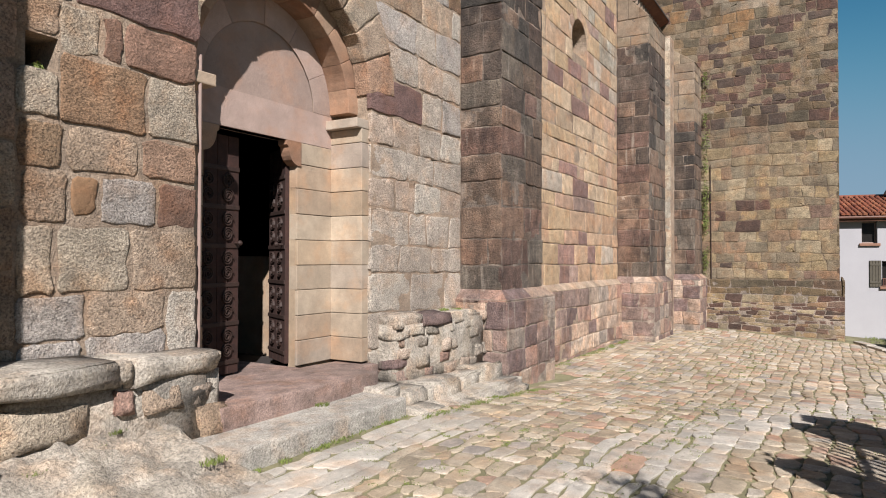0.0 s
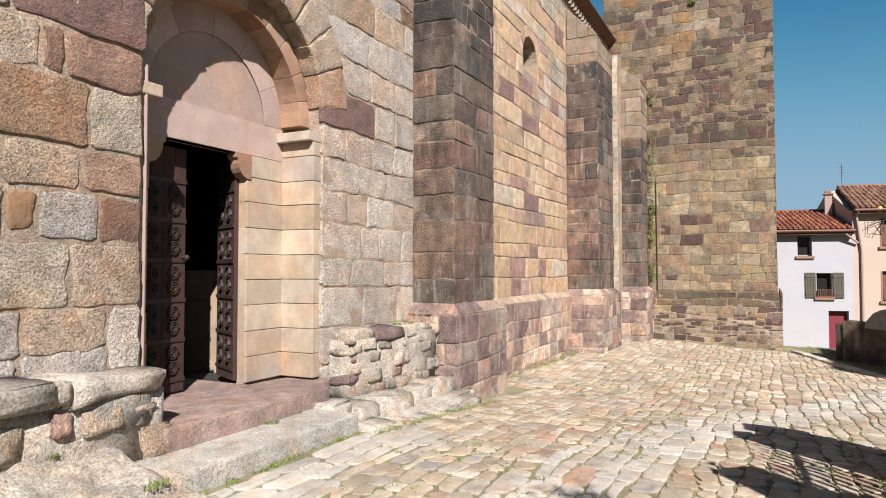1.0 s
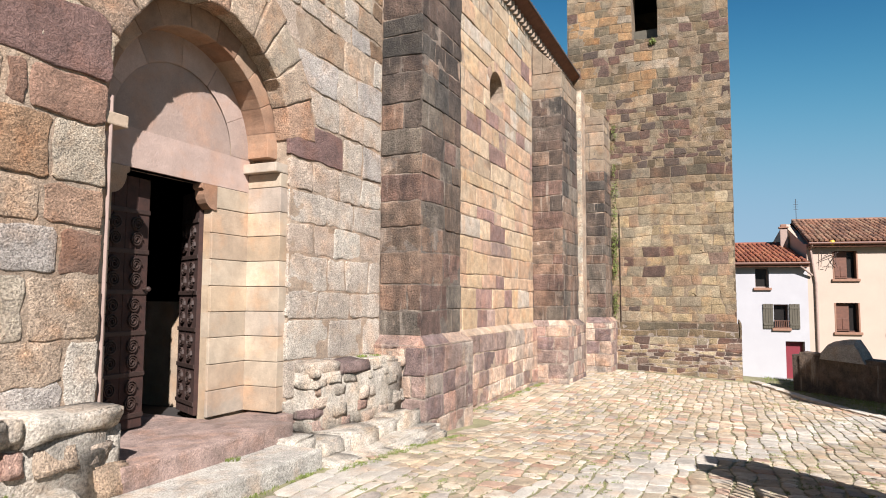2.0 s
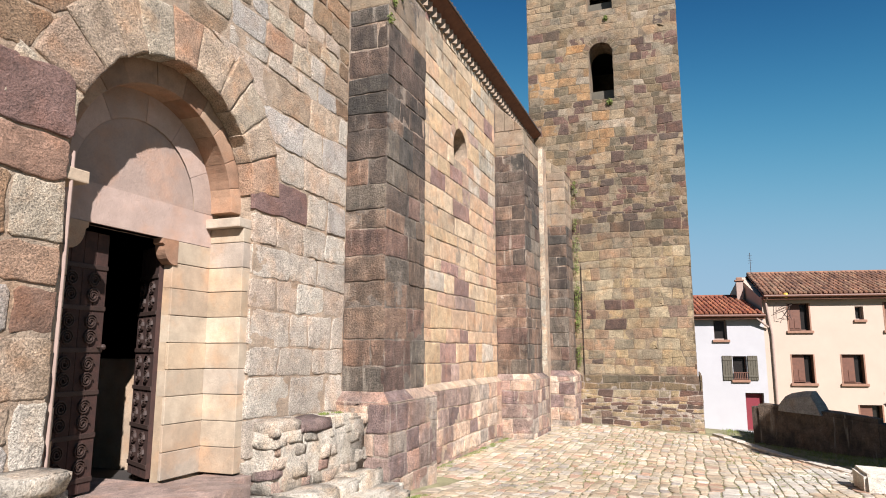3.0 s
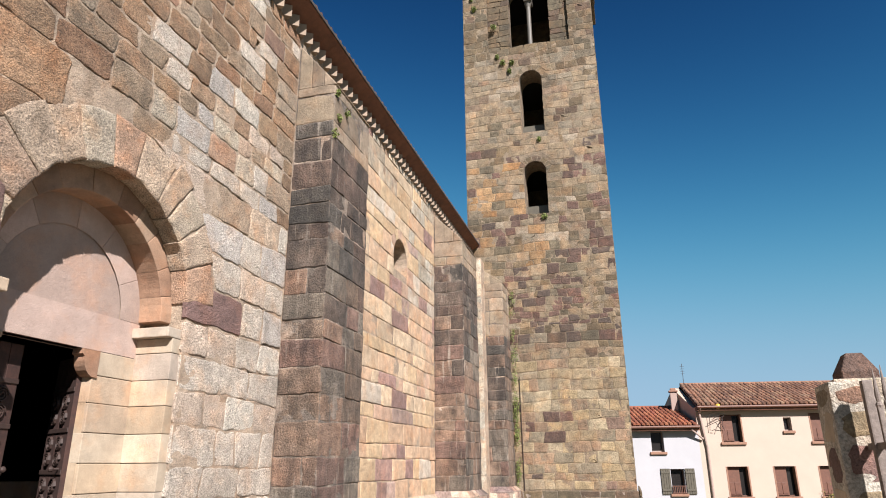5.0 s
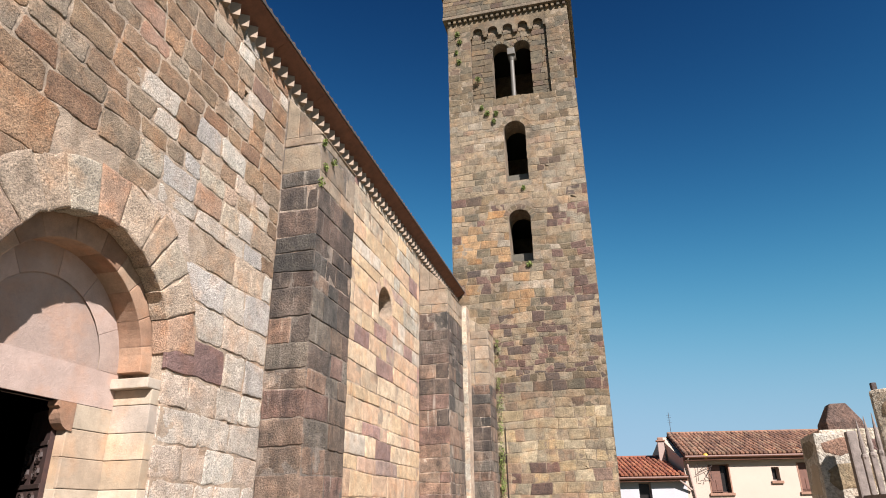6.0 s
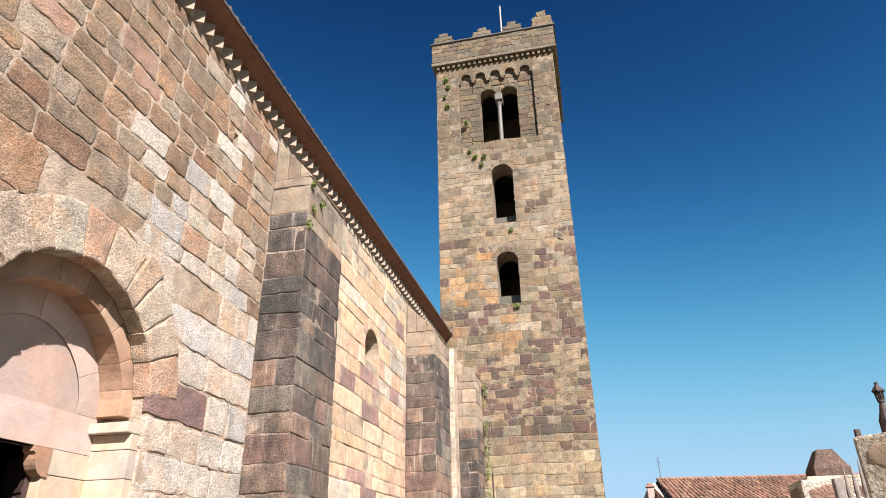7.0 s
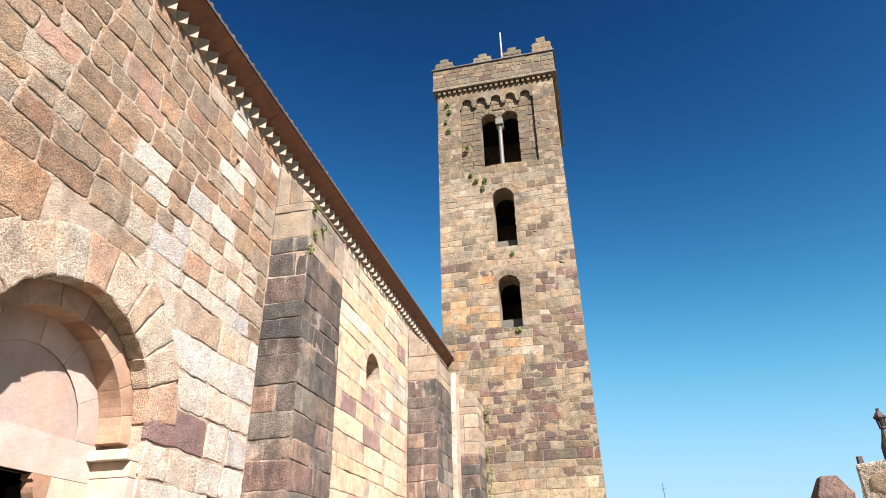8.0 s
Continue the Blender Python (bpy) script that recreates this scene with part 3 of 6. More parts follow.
def build_paving():
    root = tagged(new("pavement"), "uneven cobbled paving of beige and pink stones with grass in the joints", "pavement", kind="structure")
    work = Stonework(root, M_PAVING, "paving_stone", 300, 14)
    rng = random.Random(5)
    y = -9.5
    row = 0
    while y < -0.1:
        h = rng.uniform(0.13, 0.22)
        if -1.62 < y < -1.0:
            h = rng.uniform(0.2, 0.3)
        x = -4.0 + rng.uniform(0, 0.3)
        while x < 22.5:
            near = -0.5 < x < 9
            w = rng.uniform(0.15, 0.36)
            ym = y + h / 2
            yw = 0.10 * noise.noise(Vector((x * 1.3, row * 0.6, 3.1)))
            yw2 = 0.10 * noise.noise(Vector(((x + w) * 1.3, row * 0.6, 3.1)))
            yt = 0.10 * noise.noise(Vector((x * 1.3, (row + 1) * 0.6, 3.1)))
            yt2 = 0.10 * noise.noise(Vector(((x + w) * 1.3, (row + 1) * 0.6, 3.1)))
            pale = abs(ym - band_y(x)) < 0.48 + 0.1 * noise.noise(Vector((x, 0, 0)))
            slabs = -1.75 < ym < -1.05 and 2.6 < x < 5.6
            if slabs:
                w = rng.uniform(0.4, 0.8)
            j = rng.uniform(0.004, 0.014)
            ln = rng.uniform(-0.035, 0.035)
            if pale and not slabs:
                w = rng.uniform(0.3, 0.55)
            quad = [(x + j - ln, y + yw + j), (x + w - j + ln, y + yw2 + j), (x + w - j - ln, y + h + yt2 - j), (x + j + ln, y + h + yt - j)]
            blocked = ym > -0.95 and x < 10.2 or (x > 20.2 and ym > -5.4) or ym > -0.3
            kerb = x > 14 and ym < -5.2 - (20.6 - x) * 0.42
            if not blocked and not kerb:
                mats = M_PALEPAVE if (pale or slabs) and rng.random() < 0.97 else None
                isnear = 3.2 < x < 6.0 and -3.6 < ym < -1.0
                work.add(GP, round_outline(quad, 0.04 if not pale else 0.03, rng, 0.02), rng.uniform(-0.004, 0.004), 0.005, 0.05, rng, 0.0055, isnear, mats)
            x += w
        y += h
        row += 1
    work.finish("paving_stones")


# ---- nave wall with the portal ----
CX, SPR, RO = 4.755, 3.39, 1.22
FACE = Plane((0, 0, 0), (1, 0, 0), (0, -1, 0))
ZB = 0.36


SLX, SLR, SLZ, SLS = 13.42, 0.48, 5.95, 6.27
HOLES = [(6.74, 6.9, 5.13, 5.26), (6.25, 6.38, 7.15, 7.29), (7.34, 7.48, 2.9, 3.04), (2.14, 2.36, 2.88, 3.12), (6.83, 6.95, 7.58, 7.70)]


def build_nave_wall():
    bm = bmesh.new()
    portal = arch_points(CX, RO, -0.6, SPR, 28)
    slit = arch_points(SLX, SLR, SLZ, SLS, 10)
    base = -1.2
    outline = [(-9, base), (CX - RO - 0.025, base)] + [(CX + (RO + 0.025) * math.cos(math.pi * (1 - i / 28)), SPR + (RO + 0.025) * math.sin(math.pi * (1 - i / 28))) for i in range(29)] + [(CX + RO + 0.025, base), (20.9, base), (20.9, 8.83), (-9, 8.83)]
    slab(bm, FACE, outline, [slit] + [[(a, c), (b, c), (b, d), (a, d)] for a, b, c, d in HOLES], -0.9, -0.004)
    return tagged(part("wall_south", bm, M_MORTAR), "thick old church wall of granite and pink sandstone blocks", "wall", kind="structure")


wall_south = build_nave_wall()


# ---- portal ----
def build_portal():
    root = thing("portal", "round-arched stone portal with plain pink tympanum and lintel", "portal")
    deep = 0.50
    # inner wall that carries lintel and tympanum, with the doorway through it
    bm = bmesh.new()
    slab(bm, FACE, [(CX - RO - 0.3, ZB - 0.5), (4.0, ZB - 0.5), (4.0, 2.89), (5.285, 2.89), (5.285, ZB - 0.5), (CX + RO + 0.3, ZB - 0.5), (CX + RO + 0.3, 4.9), (CX - RO - 0.3, 4.9)], [], -0.63, -deep - 0.03)
    part("inner_wall", bm, M_JAMB[True], root)
    # tympanum panel and its raised archivolt
    zc = 3.25
    bm = bmesh.new()
    n = 32
    slab(bm, FACE, [(CX + 0.8 * math.cos(math.pi * (1 - i / n)), zc + 0.02 + 0.8 * math.sin(math.pi * (1 - i / n))) for i in range(n + 1)] , [], -deep - 0.06, -deep - 0.018)
    part("tympanum", bm, M_PINK, root, "smooth pink stone tympanum")
    bm = bmesh.new()
    slab(bm, FACE, [(CX - 1.2, 2.89), (CX + 1.11, 2.89), (CX + 1.11, 3.27), (CX - 1.13, 3.27)], [], -deep - 0.15, -deep)
    part("lintel", bm, M_PINK, root, "pale pink pitted stone lintel")
    work = Stonework(root, {False: M_PINK, True: M_PINK}, "archivolt_stone")
    ring(work, FACE, CX, zc + 0.02, 0.79, 1.16, 6, 3, joint=0.0015, proud=-deep + 0.002, var=0.001, cham=0.004, back=0.5, rough=0.001, wob=0.0)
    work.finish()
    # second order: ring with a deep soffit
    work = Stonework(root, M_BROWN, "voussoir")
    pl = Plane((0, 0.21, 0), (1, 0, 0), (0, -1, 0))
    ring(work, pl, CX, zc + 0.04, 1.075, 1.34, 11, 4, joint=0.004, proud=0.0, var=0.003, cham=0.006, back=0.36, rough=0.002, wob=0.001)
    # imposts
    for x0, x1 in ((5.76, 5.99), (3.52, 3.76)):
        b = bmesh.new()
        box(b, x0, x1, 0.03, 0.51, 3.10, 3.21, 0.012)
        part("impost", b, M_JAMB[False], root)
    # reveal blocks of both jambs
    rng = random.Random(8)
    z = ZB
    while z < 3.05:
        h = min(rng.uniform(0.275, 0.305), 3.10 - z)
        if 3.10 - z - h < 0.12:
            h = 3.10 - z
        for side in (0, 1):
            b = bmesh.new()
            d = rng.uniform(-0.006, 0.006)
            if side:
                box(b, 5.86 + d, 6.02, 0.035, 0.505, z + 0.003, z + h - 0.003, 0.008)
            else:
                box(b, 3.4, 3.545 + d, 0.12, 0.505, z + 0.003, z + h - 0.003, 0.008)
            part("jamb_stone", b, M_JAMB[False], root)
            b = bmesh.new()
            if side:
                box(b, 5.285 + d, 5.87, 0.50 + rng.uniform(-0.004, 0.004), 0.62, z + 0.003, min(z + h - 0.003, 2.885), 0.008)
            else:
                box(b, 3.64, 4.0 + d, 0.50 + rng.uniform(-0.004, 0.004), 0.62, z + 0.003, min(z + h - 0.003, 2.885), 0.008)
            if z < 2.8:
                part("jamb_stone", b, M_JAMB[False], root)
            else:
                b.free()
        z += h
    work.finish()
    # consoles under the lintel; brown stone stands in for the shade on them
    for s in (1, -1):
        b = bmesh.new()
        prof = [(0.05, 0.0), (-0.18, 0.0), (-0.18, -0.05), (-0.15, -0.07)] + [(-0.15 + 0.16 * (1 - math.cos(radians(a))), -0.07 - 0.2 * math.sin(radians(a))) for a in range(15, 91, 15)] + [(0.05, -0.27)]
        edge = 5.285 if s > 0 else 4.0
        vs0 = [b.verts.new((edge + s * u, 0.488, 2.885 + v)) for u, v in prof]
        vs1 = [b.verts.new((edge + s * u, 0.62, 2.885 + v)) for u, v in prof]
        b.faces.new(vs0)
        b.faces.new(vs1[::-1])
        for i in range(len(vs0)):
            k = (i + 1) % len(vs0)
            b.faces.new((vs0[i], vs0[k], vs1[k], vs1[i]))
        part("console", b, M_BROWN[False], root, "curved brown console under the lintel")
    # drain strip beside the jamb
    b = bmesh.new()
    tube(b, (3.60, 0.05, 0.5), (3.60, 0.05, 3.35), 0.016)
    part("conduit", b, M_PIPE, root, "thin pale conduit on the jamb")
    return root


build_portal()


def spiral(bm, m, r, turns, sign):
    """A flat iron scroll in the plane of a door leaf."""
    pts = []
    n = int(10 * turns)
    for i in range(n + 1):
        a = 2 * math.pi * turns * i / n
        k = r * (1 - 0.82 * i / n)
        pts.append(m @ Vector((sign * k * math.cos(a), 0, k * math.sin(a))))
    prev = None
    nrm = (m.to_3x3() @ Vector((0, -1, 0))).normalized()
    for i, p in enumerate(pts):
        t = (pts[min(i + 1, n)] - pts[max(i - 1, 0)]).normalized()
        s = nrm.cross(t) * 0.009
        q = [bm.verts.new(p + s), bm.verts.new(p + s * 0.5 + nrm * 0.022), bm.verts.new(p - s * 0.5 + nrm * 0.022), bm.verts.new(p - s)]
        if prev:
            for k in range(3):
                bm.faces.new((prev[k], prev[k + 1], q[k + 1], q[k]))
        prev = q


def build_door_leaf(hinge, way, label):
    root = thing("door_leaf", label, "door", "double door", at=(0, 0, 0))
    w, h = 0.58, 2.46
    a = math.degrees(math.atan2(way[1], way[0]))
    m = pose(hinge[0], hinge[1], ZB + 0.02, 0, 0, a)
    flip = 1
    for i in range(4):
        b = bmesh.new()
        box(b, i * w / 4 + 0.002, (i + 1) * w / 4 - 0.002, 0.0, 0.05, 0, h, 0.006, m)
        part("plank", b, M_DOOR, root)
    rng = random.Random(3)
    z = 0.12
    while z < h - 0.08:
        b = bmesh.new()
        box(b, 0.0, w, -0.012, 0.0, z - 0.022, z + 0.022, 0.004, m)
        part("iron_strap", b, M_IRON, root)
        if z + 0.36 < h:
            for zz in (z + 0.12, z + 0.27):
                for k in (0, 1):
                    b = bmesh.new()
                    spiral(b, m @ pose(w * (0.28 + 0.44 * k), -0.002, zz), 0.075, 2.6, 1 if k else -1)
                    part("iron_scroll", b, M_IRON, root)
        z += 0.40
    b = bmesh.new()
    tube(b, m @ Vector((w - 0.06, -0.01, 1.35)), m @ Vector((w - 0.06, -0.07, 1.35)), 0.012)
    bmesh.ops.create_uvsphere(b, u_segments=10, v_segments=6, radius=0.028, matrix=m @ pose(w - 0.06, -0.08, 1.35))
    part("knob", b, M_IRON, root)
    return root


build_door_leaf((4.03, 0.67), (1, 0.03), "closed dark oak door leaf with wrought iron scrolls")
build_door_leaf((5.50, 1.16), (-0.45, -0.9), "door leaf standing open with wrought iron scrolls")


def build_steps():
    b = bmesh.new()
    box(b, 3.42, 5.08, -0.46, 0.46, 0.06, ZB, 0.025)
    box(b, 4.0, 5.25, 0.4, 1.6, -0.06, ZB - 0.004, 0.01)
    t = thing("threshold", "worn purple sandstone threshold slabs before the door", "threshold")
    part("slab", b, M_PURPLE, t)
    b = bmesh.new()
    box(b, 5.095, 5.56, -0.44, 0.46, 0.06, ZB - 0.01, 0.025)
    part("slab", b, M_PURPLE, t)
    b = bmesh.new()
    box(b, 5.57, 6.02, -0.10, 0.46, 0.06, ZB - 0.02, 0.02)
    part("slab", b, M_PURPLE, t)
    b = bmesh.new()
    box(b, 3.1, 5.32, -0.97, -0.40, -0.15, 0.17, 0.022)
    s = thing("doorstep", "long grey granite doorstep below the threshold", "step")
    part("slab", b, M_STEP, s)


build_steps()


# ---- buttresses ----
def build_buttress(x0, x1, y, z0, front_top, wall_top, seed, near, pale_from):
    root = thing("buttress", "tall weathered stone buttress with a sloping pale cap", "buttress", "buttresses")
    bm = bmesh.new()
    ins = 0.006
    prof = [(0.3, z0), (y + ins, z0), (y + ins, front_top - 0.02), (0.0, wall_top - 0.02), (0.3, wall_top - 0.02)]
    a = [bm.verts.new((x0 + ins, py, pz)) for py, pz in prof]
    b = [bm.verts.new((x1 - ins, py, pz)) for py, pz in prof]
    bm.faces.new(a)
    bm.faces.new(b[::-1])
    for i in range(5):
        k = (i + 1) % 5
        bm.faces.new((a[i], a[k], b[k], b[i]))
    part("core", bm, M_DARKMORTAR, root)
    work = Stonework(root, M_SOOTY, "stone", 300 if near else 0, 26)

    def pick(u, v, rng):
        if v > pale_from + rng.uniform(-0.15, 0.15):
            return M_CAP
        return M_BLACKENED if rng.random() < (v - 3.4) / 2.2 else M_SOOTY

    west = Plane((x0, 0, 0), (0, -1, 0), (-1, 0, 0))
    south = Plane((x0, y, 0), (1, 0, 0), (0, -1, 0))
    east = Plane((x1, y, 0), (0, 1, 0), (1, 0, 0))
    kw = dict(joint=0.011, proud=0.004, var=0.009, cham=0.008, back=0.05, rough=0.015, cut=0.015, wob=0.008, wave=0.03, near=lambda u, v: near, pick=pick)
    courses(work, west, 0.0, -y - 0.0, 1.12, front_top, (0.24, 0.5), (0.3, 0.75), seed, **kw)
    courses(work, south, 0.0, x1 - x0, 1.12, front_top, (0.24, 0.5), (0.3, 0.85), seed + 0, **kw)
    courses(work, east, 0.0, -y, 1.12, front_top, (0.24, 0.5), (0.3, 0.75), seed, **{**kw, "near": None})
    # sloping cap slabs and the triangular cheek
    rng = random.Random(seed)
    n = 3
    for i in range(n):
        f0, f1 = i / n, (i + 1) / n
        bm = bmesh.new()
        ya, yb = y + (0 - y) * f0, y + (0 - y) * f1
        za, zb = front_top + (wall_top - front_top) * f0, front_top + (wall_top - front_top) * f1
        vs = [bm.verts.new(p) for p in ((x0 - 0.015, ya - 0.02, za), (x1 + 0.015, ya - 0.02, za), (x1 + 0.015, yb - 0.025, zb), (x0 - 0.015, yb - 0.025, zb),
                                        (x0 - 0.015, ya - 0.02, front_top - 0.02), (x1 + 0.015, ya - 0.02, front_top - 0.02), (x1 + 0.015, yb - 0.025, front_top - 0.02), (x0 - 0.015, yb - 0.025, front_top - 0.02))]
        for f in ((0, 1, 2, 3), (7, 6, 5, 4), (0, 4, 5, 1), (1, 5, 6, 2), (2, 6, 7, 3), (3, 7, 4, 0)):
            bm.faces.new([vs[q] for q in f])
        bmesh.ops.bevel(bm, geom=list(bm.edges), offset=0.012, segments=1, affect="EDGES")
        part("capstone", bm, M_CAP[False], root)
    # plinth
    pw = Stonework(root, M_PLINTH_SOOTY, "plinth_stone", 120 if near else 0, 22)
    e = 0.16
    pwest = Plane((x0 - e, 0, 0), (0, -1, 0), (-1, 0, 0))
    psouth = Plane((x0 - e, y - e, 0), (1, 0, 0), (0, -1, 0))
    peast = Plane((x1 + e, y - e, 0), (0, 1, 0), (1, 0, 0))
    bm = bmesh.new()
    box(bm, x0 - e + 0.006, x1 + e - 0.006, y - e + 0.006, 0.2, z0, 1.0, 0)
    part("plinth_core", bm, M_PLINTHMORTAR, root)
    kw = dict(joint=0.014, proud=0.004, var=0.009, cham=0.008, back=0.05, rough=0.016, cut=0.016, wob=0.012, wave=0.03, near=lambda u, v: near)
    for pl, ln in ((pwest, -y + e), (psouth, x1 - x0 + 2 * e), (peast, -y + e)):
        courses(pw, pl, 0, ln, z0 + 0.2, 0.98, (0.28, 0.4), (0.3, 0.55), seed + 7, **kw)
    # chamfered course on top of the plinth
    bm = bmesh.new()
    ring0 = [(x0 - e, 0.0), (x0 - e, y - e), (x1 + e, y - e), (x1 + e, 0.0)]
    ring1 = [(x0, 0.0), (x0, y), (x1, y), (x1, 0.0)]
    for i in range(3):
        for s in range(2):
            f0, f1 = s / 2 + 0.006, (s + 1) / 2 - 0.006
            lo = [Vector((*ring0[i], 0.985)).lerp(Vector((*ring0[i + 1], 0.985)), f) for f in (f0, f1)]
            hi = [Vector((*ring1[i], 1.13)).lerp(Vector((*ring1[i + 1], 1.13)), f) for f in (f0, f1)]
            bm2 = bmesh.new()
            cc = sum(lo + hi, Vector()) / 4
            vs = [bm2.verts.new(p) for p in (lo[0], lo[1], hi[1], hi[0])]
            inn = [bm2.verts.new(p + (Vector((cc.x, 0.0, 0.95)) - Vector((cc.x, cc.y, cc.z))) * 0.3) for p in (lo[0], lo[1], hi[1], hi[0])]
            bm2.faces.new(vs)
            for q in range(4):
                bm2.faces.new((vs[q], vs[(q + 1) % 4], inn[(q + 1) % 4], inn[q]))
            part("weathering_stone", bm2, M_PLINTH_SOOTY[False], root)
    bm.free()
    work.finish()
    pw.finish("plinth_stonework")
    return root


# ---- bell tower ----
TX, TY0, TY1 = 20.88, -4.845, 0.08
TF = Plane((TX, TY1, 0), (0, -1, 0), (-1, 0, 0))   # west face: u runs south from the nave
TS = Plane((TX, TY0, 0), (1, 0, 0), (0, -1, 0))    # south face


def build_tower():
    root = thing("bell_tower", "tall square bell tower of brown and ochre rubble courses", "tower")
    W = TY1 - TY0
    wins = [(2.48, 0.40, 9.95, 11.58), (2.50, 0.42, 13.15, 15.3)]
    bell = [(2.13, 0.345, 16.74, 19.2), (2.98, 0.345, 16.74, 19.2)]
    bm = bmesh.new()
    holes = [arch_points(c, r, v0, s) for c, r, v0, s in wins] + [[(a, b), (a + 0.13, b), (a + 0.13, b + 0.13), (a, b + 0.13)] for a, b in ((1.33, 6.9), (2.3, 6.91))]
    pair = [(0.95, 16.74), (4.03, 16.74), (4.03, 20.8), (0.95, 20.8)]
    slab(bm, TF, [(0, -1.2), (W, -1.2), (W, 21.2), (0, 21.2)], holes + [pair], -0.9, -0.006)
    part("wall", bm, M_TMORTAR, root)
    for pl in (Plane((TX + 0.87, TY0, 0), (1, 0, 0), (0, -1, 0)), Plane((TX + 0.87, TY1, 0), (1, 0, 0), (0, 1, 0))):
        bm = bmesh.new()
        hs = [arch_points(1.6, 0.42, 13.15, 15.3), arch_points(1.6, 0.5, 16.74, 19.0)]
        slab(bm, pl, [(0, -1.2), (3.2, -1.2), (3.2, 21.2), (0, 21.2)], hs, -0.9, -0.03)
        part("wall", bm, M_TMORTAR, root)
    bm = bmesh.new()
    box(bm, TX + 4.05, TX + 4.95, TY0, TY1, -1.2, 21.2)
    part("wall", bm, M_TMORTAR, root)
    # floors in the near-black plaster, so the tower openings read as shade
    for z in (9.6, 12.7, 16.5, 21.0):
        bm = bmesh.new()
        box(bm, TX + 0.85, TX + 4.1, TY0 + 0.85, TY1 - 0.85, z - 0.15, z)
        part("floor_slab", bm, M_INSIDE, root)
    work = Stonework(root, M_TOWER, "stone", 300, 16)
    gaps = [Arched(c, r, r + 0.22, v0, s) for c, r, v0, s in wins] + [Rect(0.95, 4.03, 16.74, 20.75)]
    gaps += [Rect(1.34, 1.46, 6.9, 7.02), Rect(2.3, 2.42, 6.92, 7.04)]
    kw = dict(joint=0.012, proud=0.001, var=0.006, cham=0.005, back=0.05, rough=0.017, cut=0.016, wob=0.016, wave=0.07)

    def pick(u, v, rng):
        k = noise.noise(Vector((u * 0.8, v * 0.9, 4.0)))
        if u < 2.8 and 8.2 < v < 12.4 and noise.noise(Vector((u * 1.1, v * 0.8, 9.0))) > -0.05 and rng.random() < 0.45:
            return M_OCHRE
        if 5.4 < v < 8.4:
            share = 0.34 + 0.7 * k
        elif 8.4 <= v < 12.6:
            share = 0.16 + 0.6 * k + (0.15 if u > 3.2 else 0.0)
        else:
            share = 0.06 if v < 12.6 else 0.0
        if rng.random() < share:
            return M_TOWER_DARK
        if v > 11.6 + rng.uniform(-1.6, 1.6):
            return M_TOWER if v > 16.6 or rng.random() < 0.15 else M_TOWER_MID
        return M_TOWER if v > 5.0 and rng.random() < 0.42 else (M_TOWER_MID if v > 5.0 else M_TOWER_PALE)

    nearT = lambda u, v: 1.0 < v < 7.2
    courses(work, TF, 0, W, 1.0, 5.8, (0.2, 0.38), (0.22, 0.56), 41, gaps, near=nearT, pick=pick, **kw)
    courses(work, TF, 0, W, 5.8, 7.6, (0.15, 0.25), (0.18, 0.42), 42, gaps, pick=pick, **kw)
    courses(work, TF, 0, W, 7.6, 21.1, (0.2, 0.36), (0.22, 0.52), 43, gaps, pick=pick, **kw)
    # battered foot
    foot = Plane((TX - 0.16, TY1, 0), (0, -1, 0), (-1, 0, 0))
    courses(work, foot, 0.4, W + 0.12, -0.8, 0.55, (0.09, 0.18), (0.15, 0.45), 44, **{**kw, "rough": 0.015, "pick": lambda u, v, rng: M_TOWER_DARK if rng.random() < 0.3 else M_TOWER_PALE})
    foot2 = Plane((TX - 0.07, TY1, 0), (0, -1, 0), (-1, 0, 0))
    courses(work, foot2, 0.4, W + 0.05, 0.55, 0.98, (0.18, 0.26), (0.3, 0.6), 45, **kw)
    bm = bmesh.new()
    box(bm, TX - 0.155, TX + 1, TY0 - 0.11, TY1, -1.2, 0.52)
    box(bm, TX - 0.064, TX + 1, TY0 - 0.04, TY1, 0.5, 0.95)
    part("footing", bm, M_PLINTHMORTAR, root)
    courses(work, TS, 0, 5.0, 0.98, 21.1, (0.24, 0.36), (0.35, 0.7), 46, [Arched(2.47, 0.42, 0.42, 13.15, 15.3), Arched(2.47, 0.5, 0.5, 16.74, 19.0)], **kw)
    courses(work, Plane((TX - 0.1, TY0 - 0.12, 0), (1, 0, 0), (0, -1, 0)), 0, 5.0, -0.8, 0.98, (0.2, 0.3), (0.35, 0.7), 47, **kw)
    courses(work, Plane((TX, TY1, 0), (1, 0, 0), (0, 1, 0)), 0, 5.0, 8.5, 21.1, (0.24, 0.36), (0.35, 0.7), 48, **kw)
    for k, (c, r, v0, s) in enumerate(wins):
        ring(work, TF, c, s, r, r + 0.22, 9, 50 + k, joint=0.012, near=False, back=0.2, mats=M_TOWER)
    # recessed belfry panel between corner strips
    panel = Plane((TX + 0.13, TY1, 0), (0, -1, 0), (-1, 0, 0))
    g2 = [Arched(2.13, 0.345, 0.52, 16.74, 19.2), Arched(2.98, 0.345, 0.52, 16.74, 19.2), Rect(1.785, 3.325, 16.74, 19.2)]
    courses(work, panel, 0.95, 4.03, 16.74, 20.1, (0.2, 0.32), (0.25, 0.5), 60, g2, **{**kw, "back": 0.15})
    for c in (2.13, 2.98):
        ring(work, panel, c, 19.2, 0.345, 0.52, 8, 61, joint=0.012, near=False, back=0.3, mats=M_TOWER)
    bm = bmesh.new()
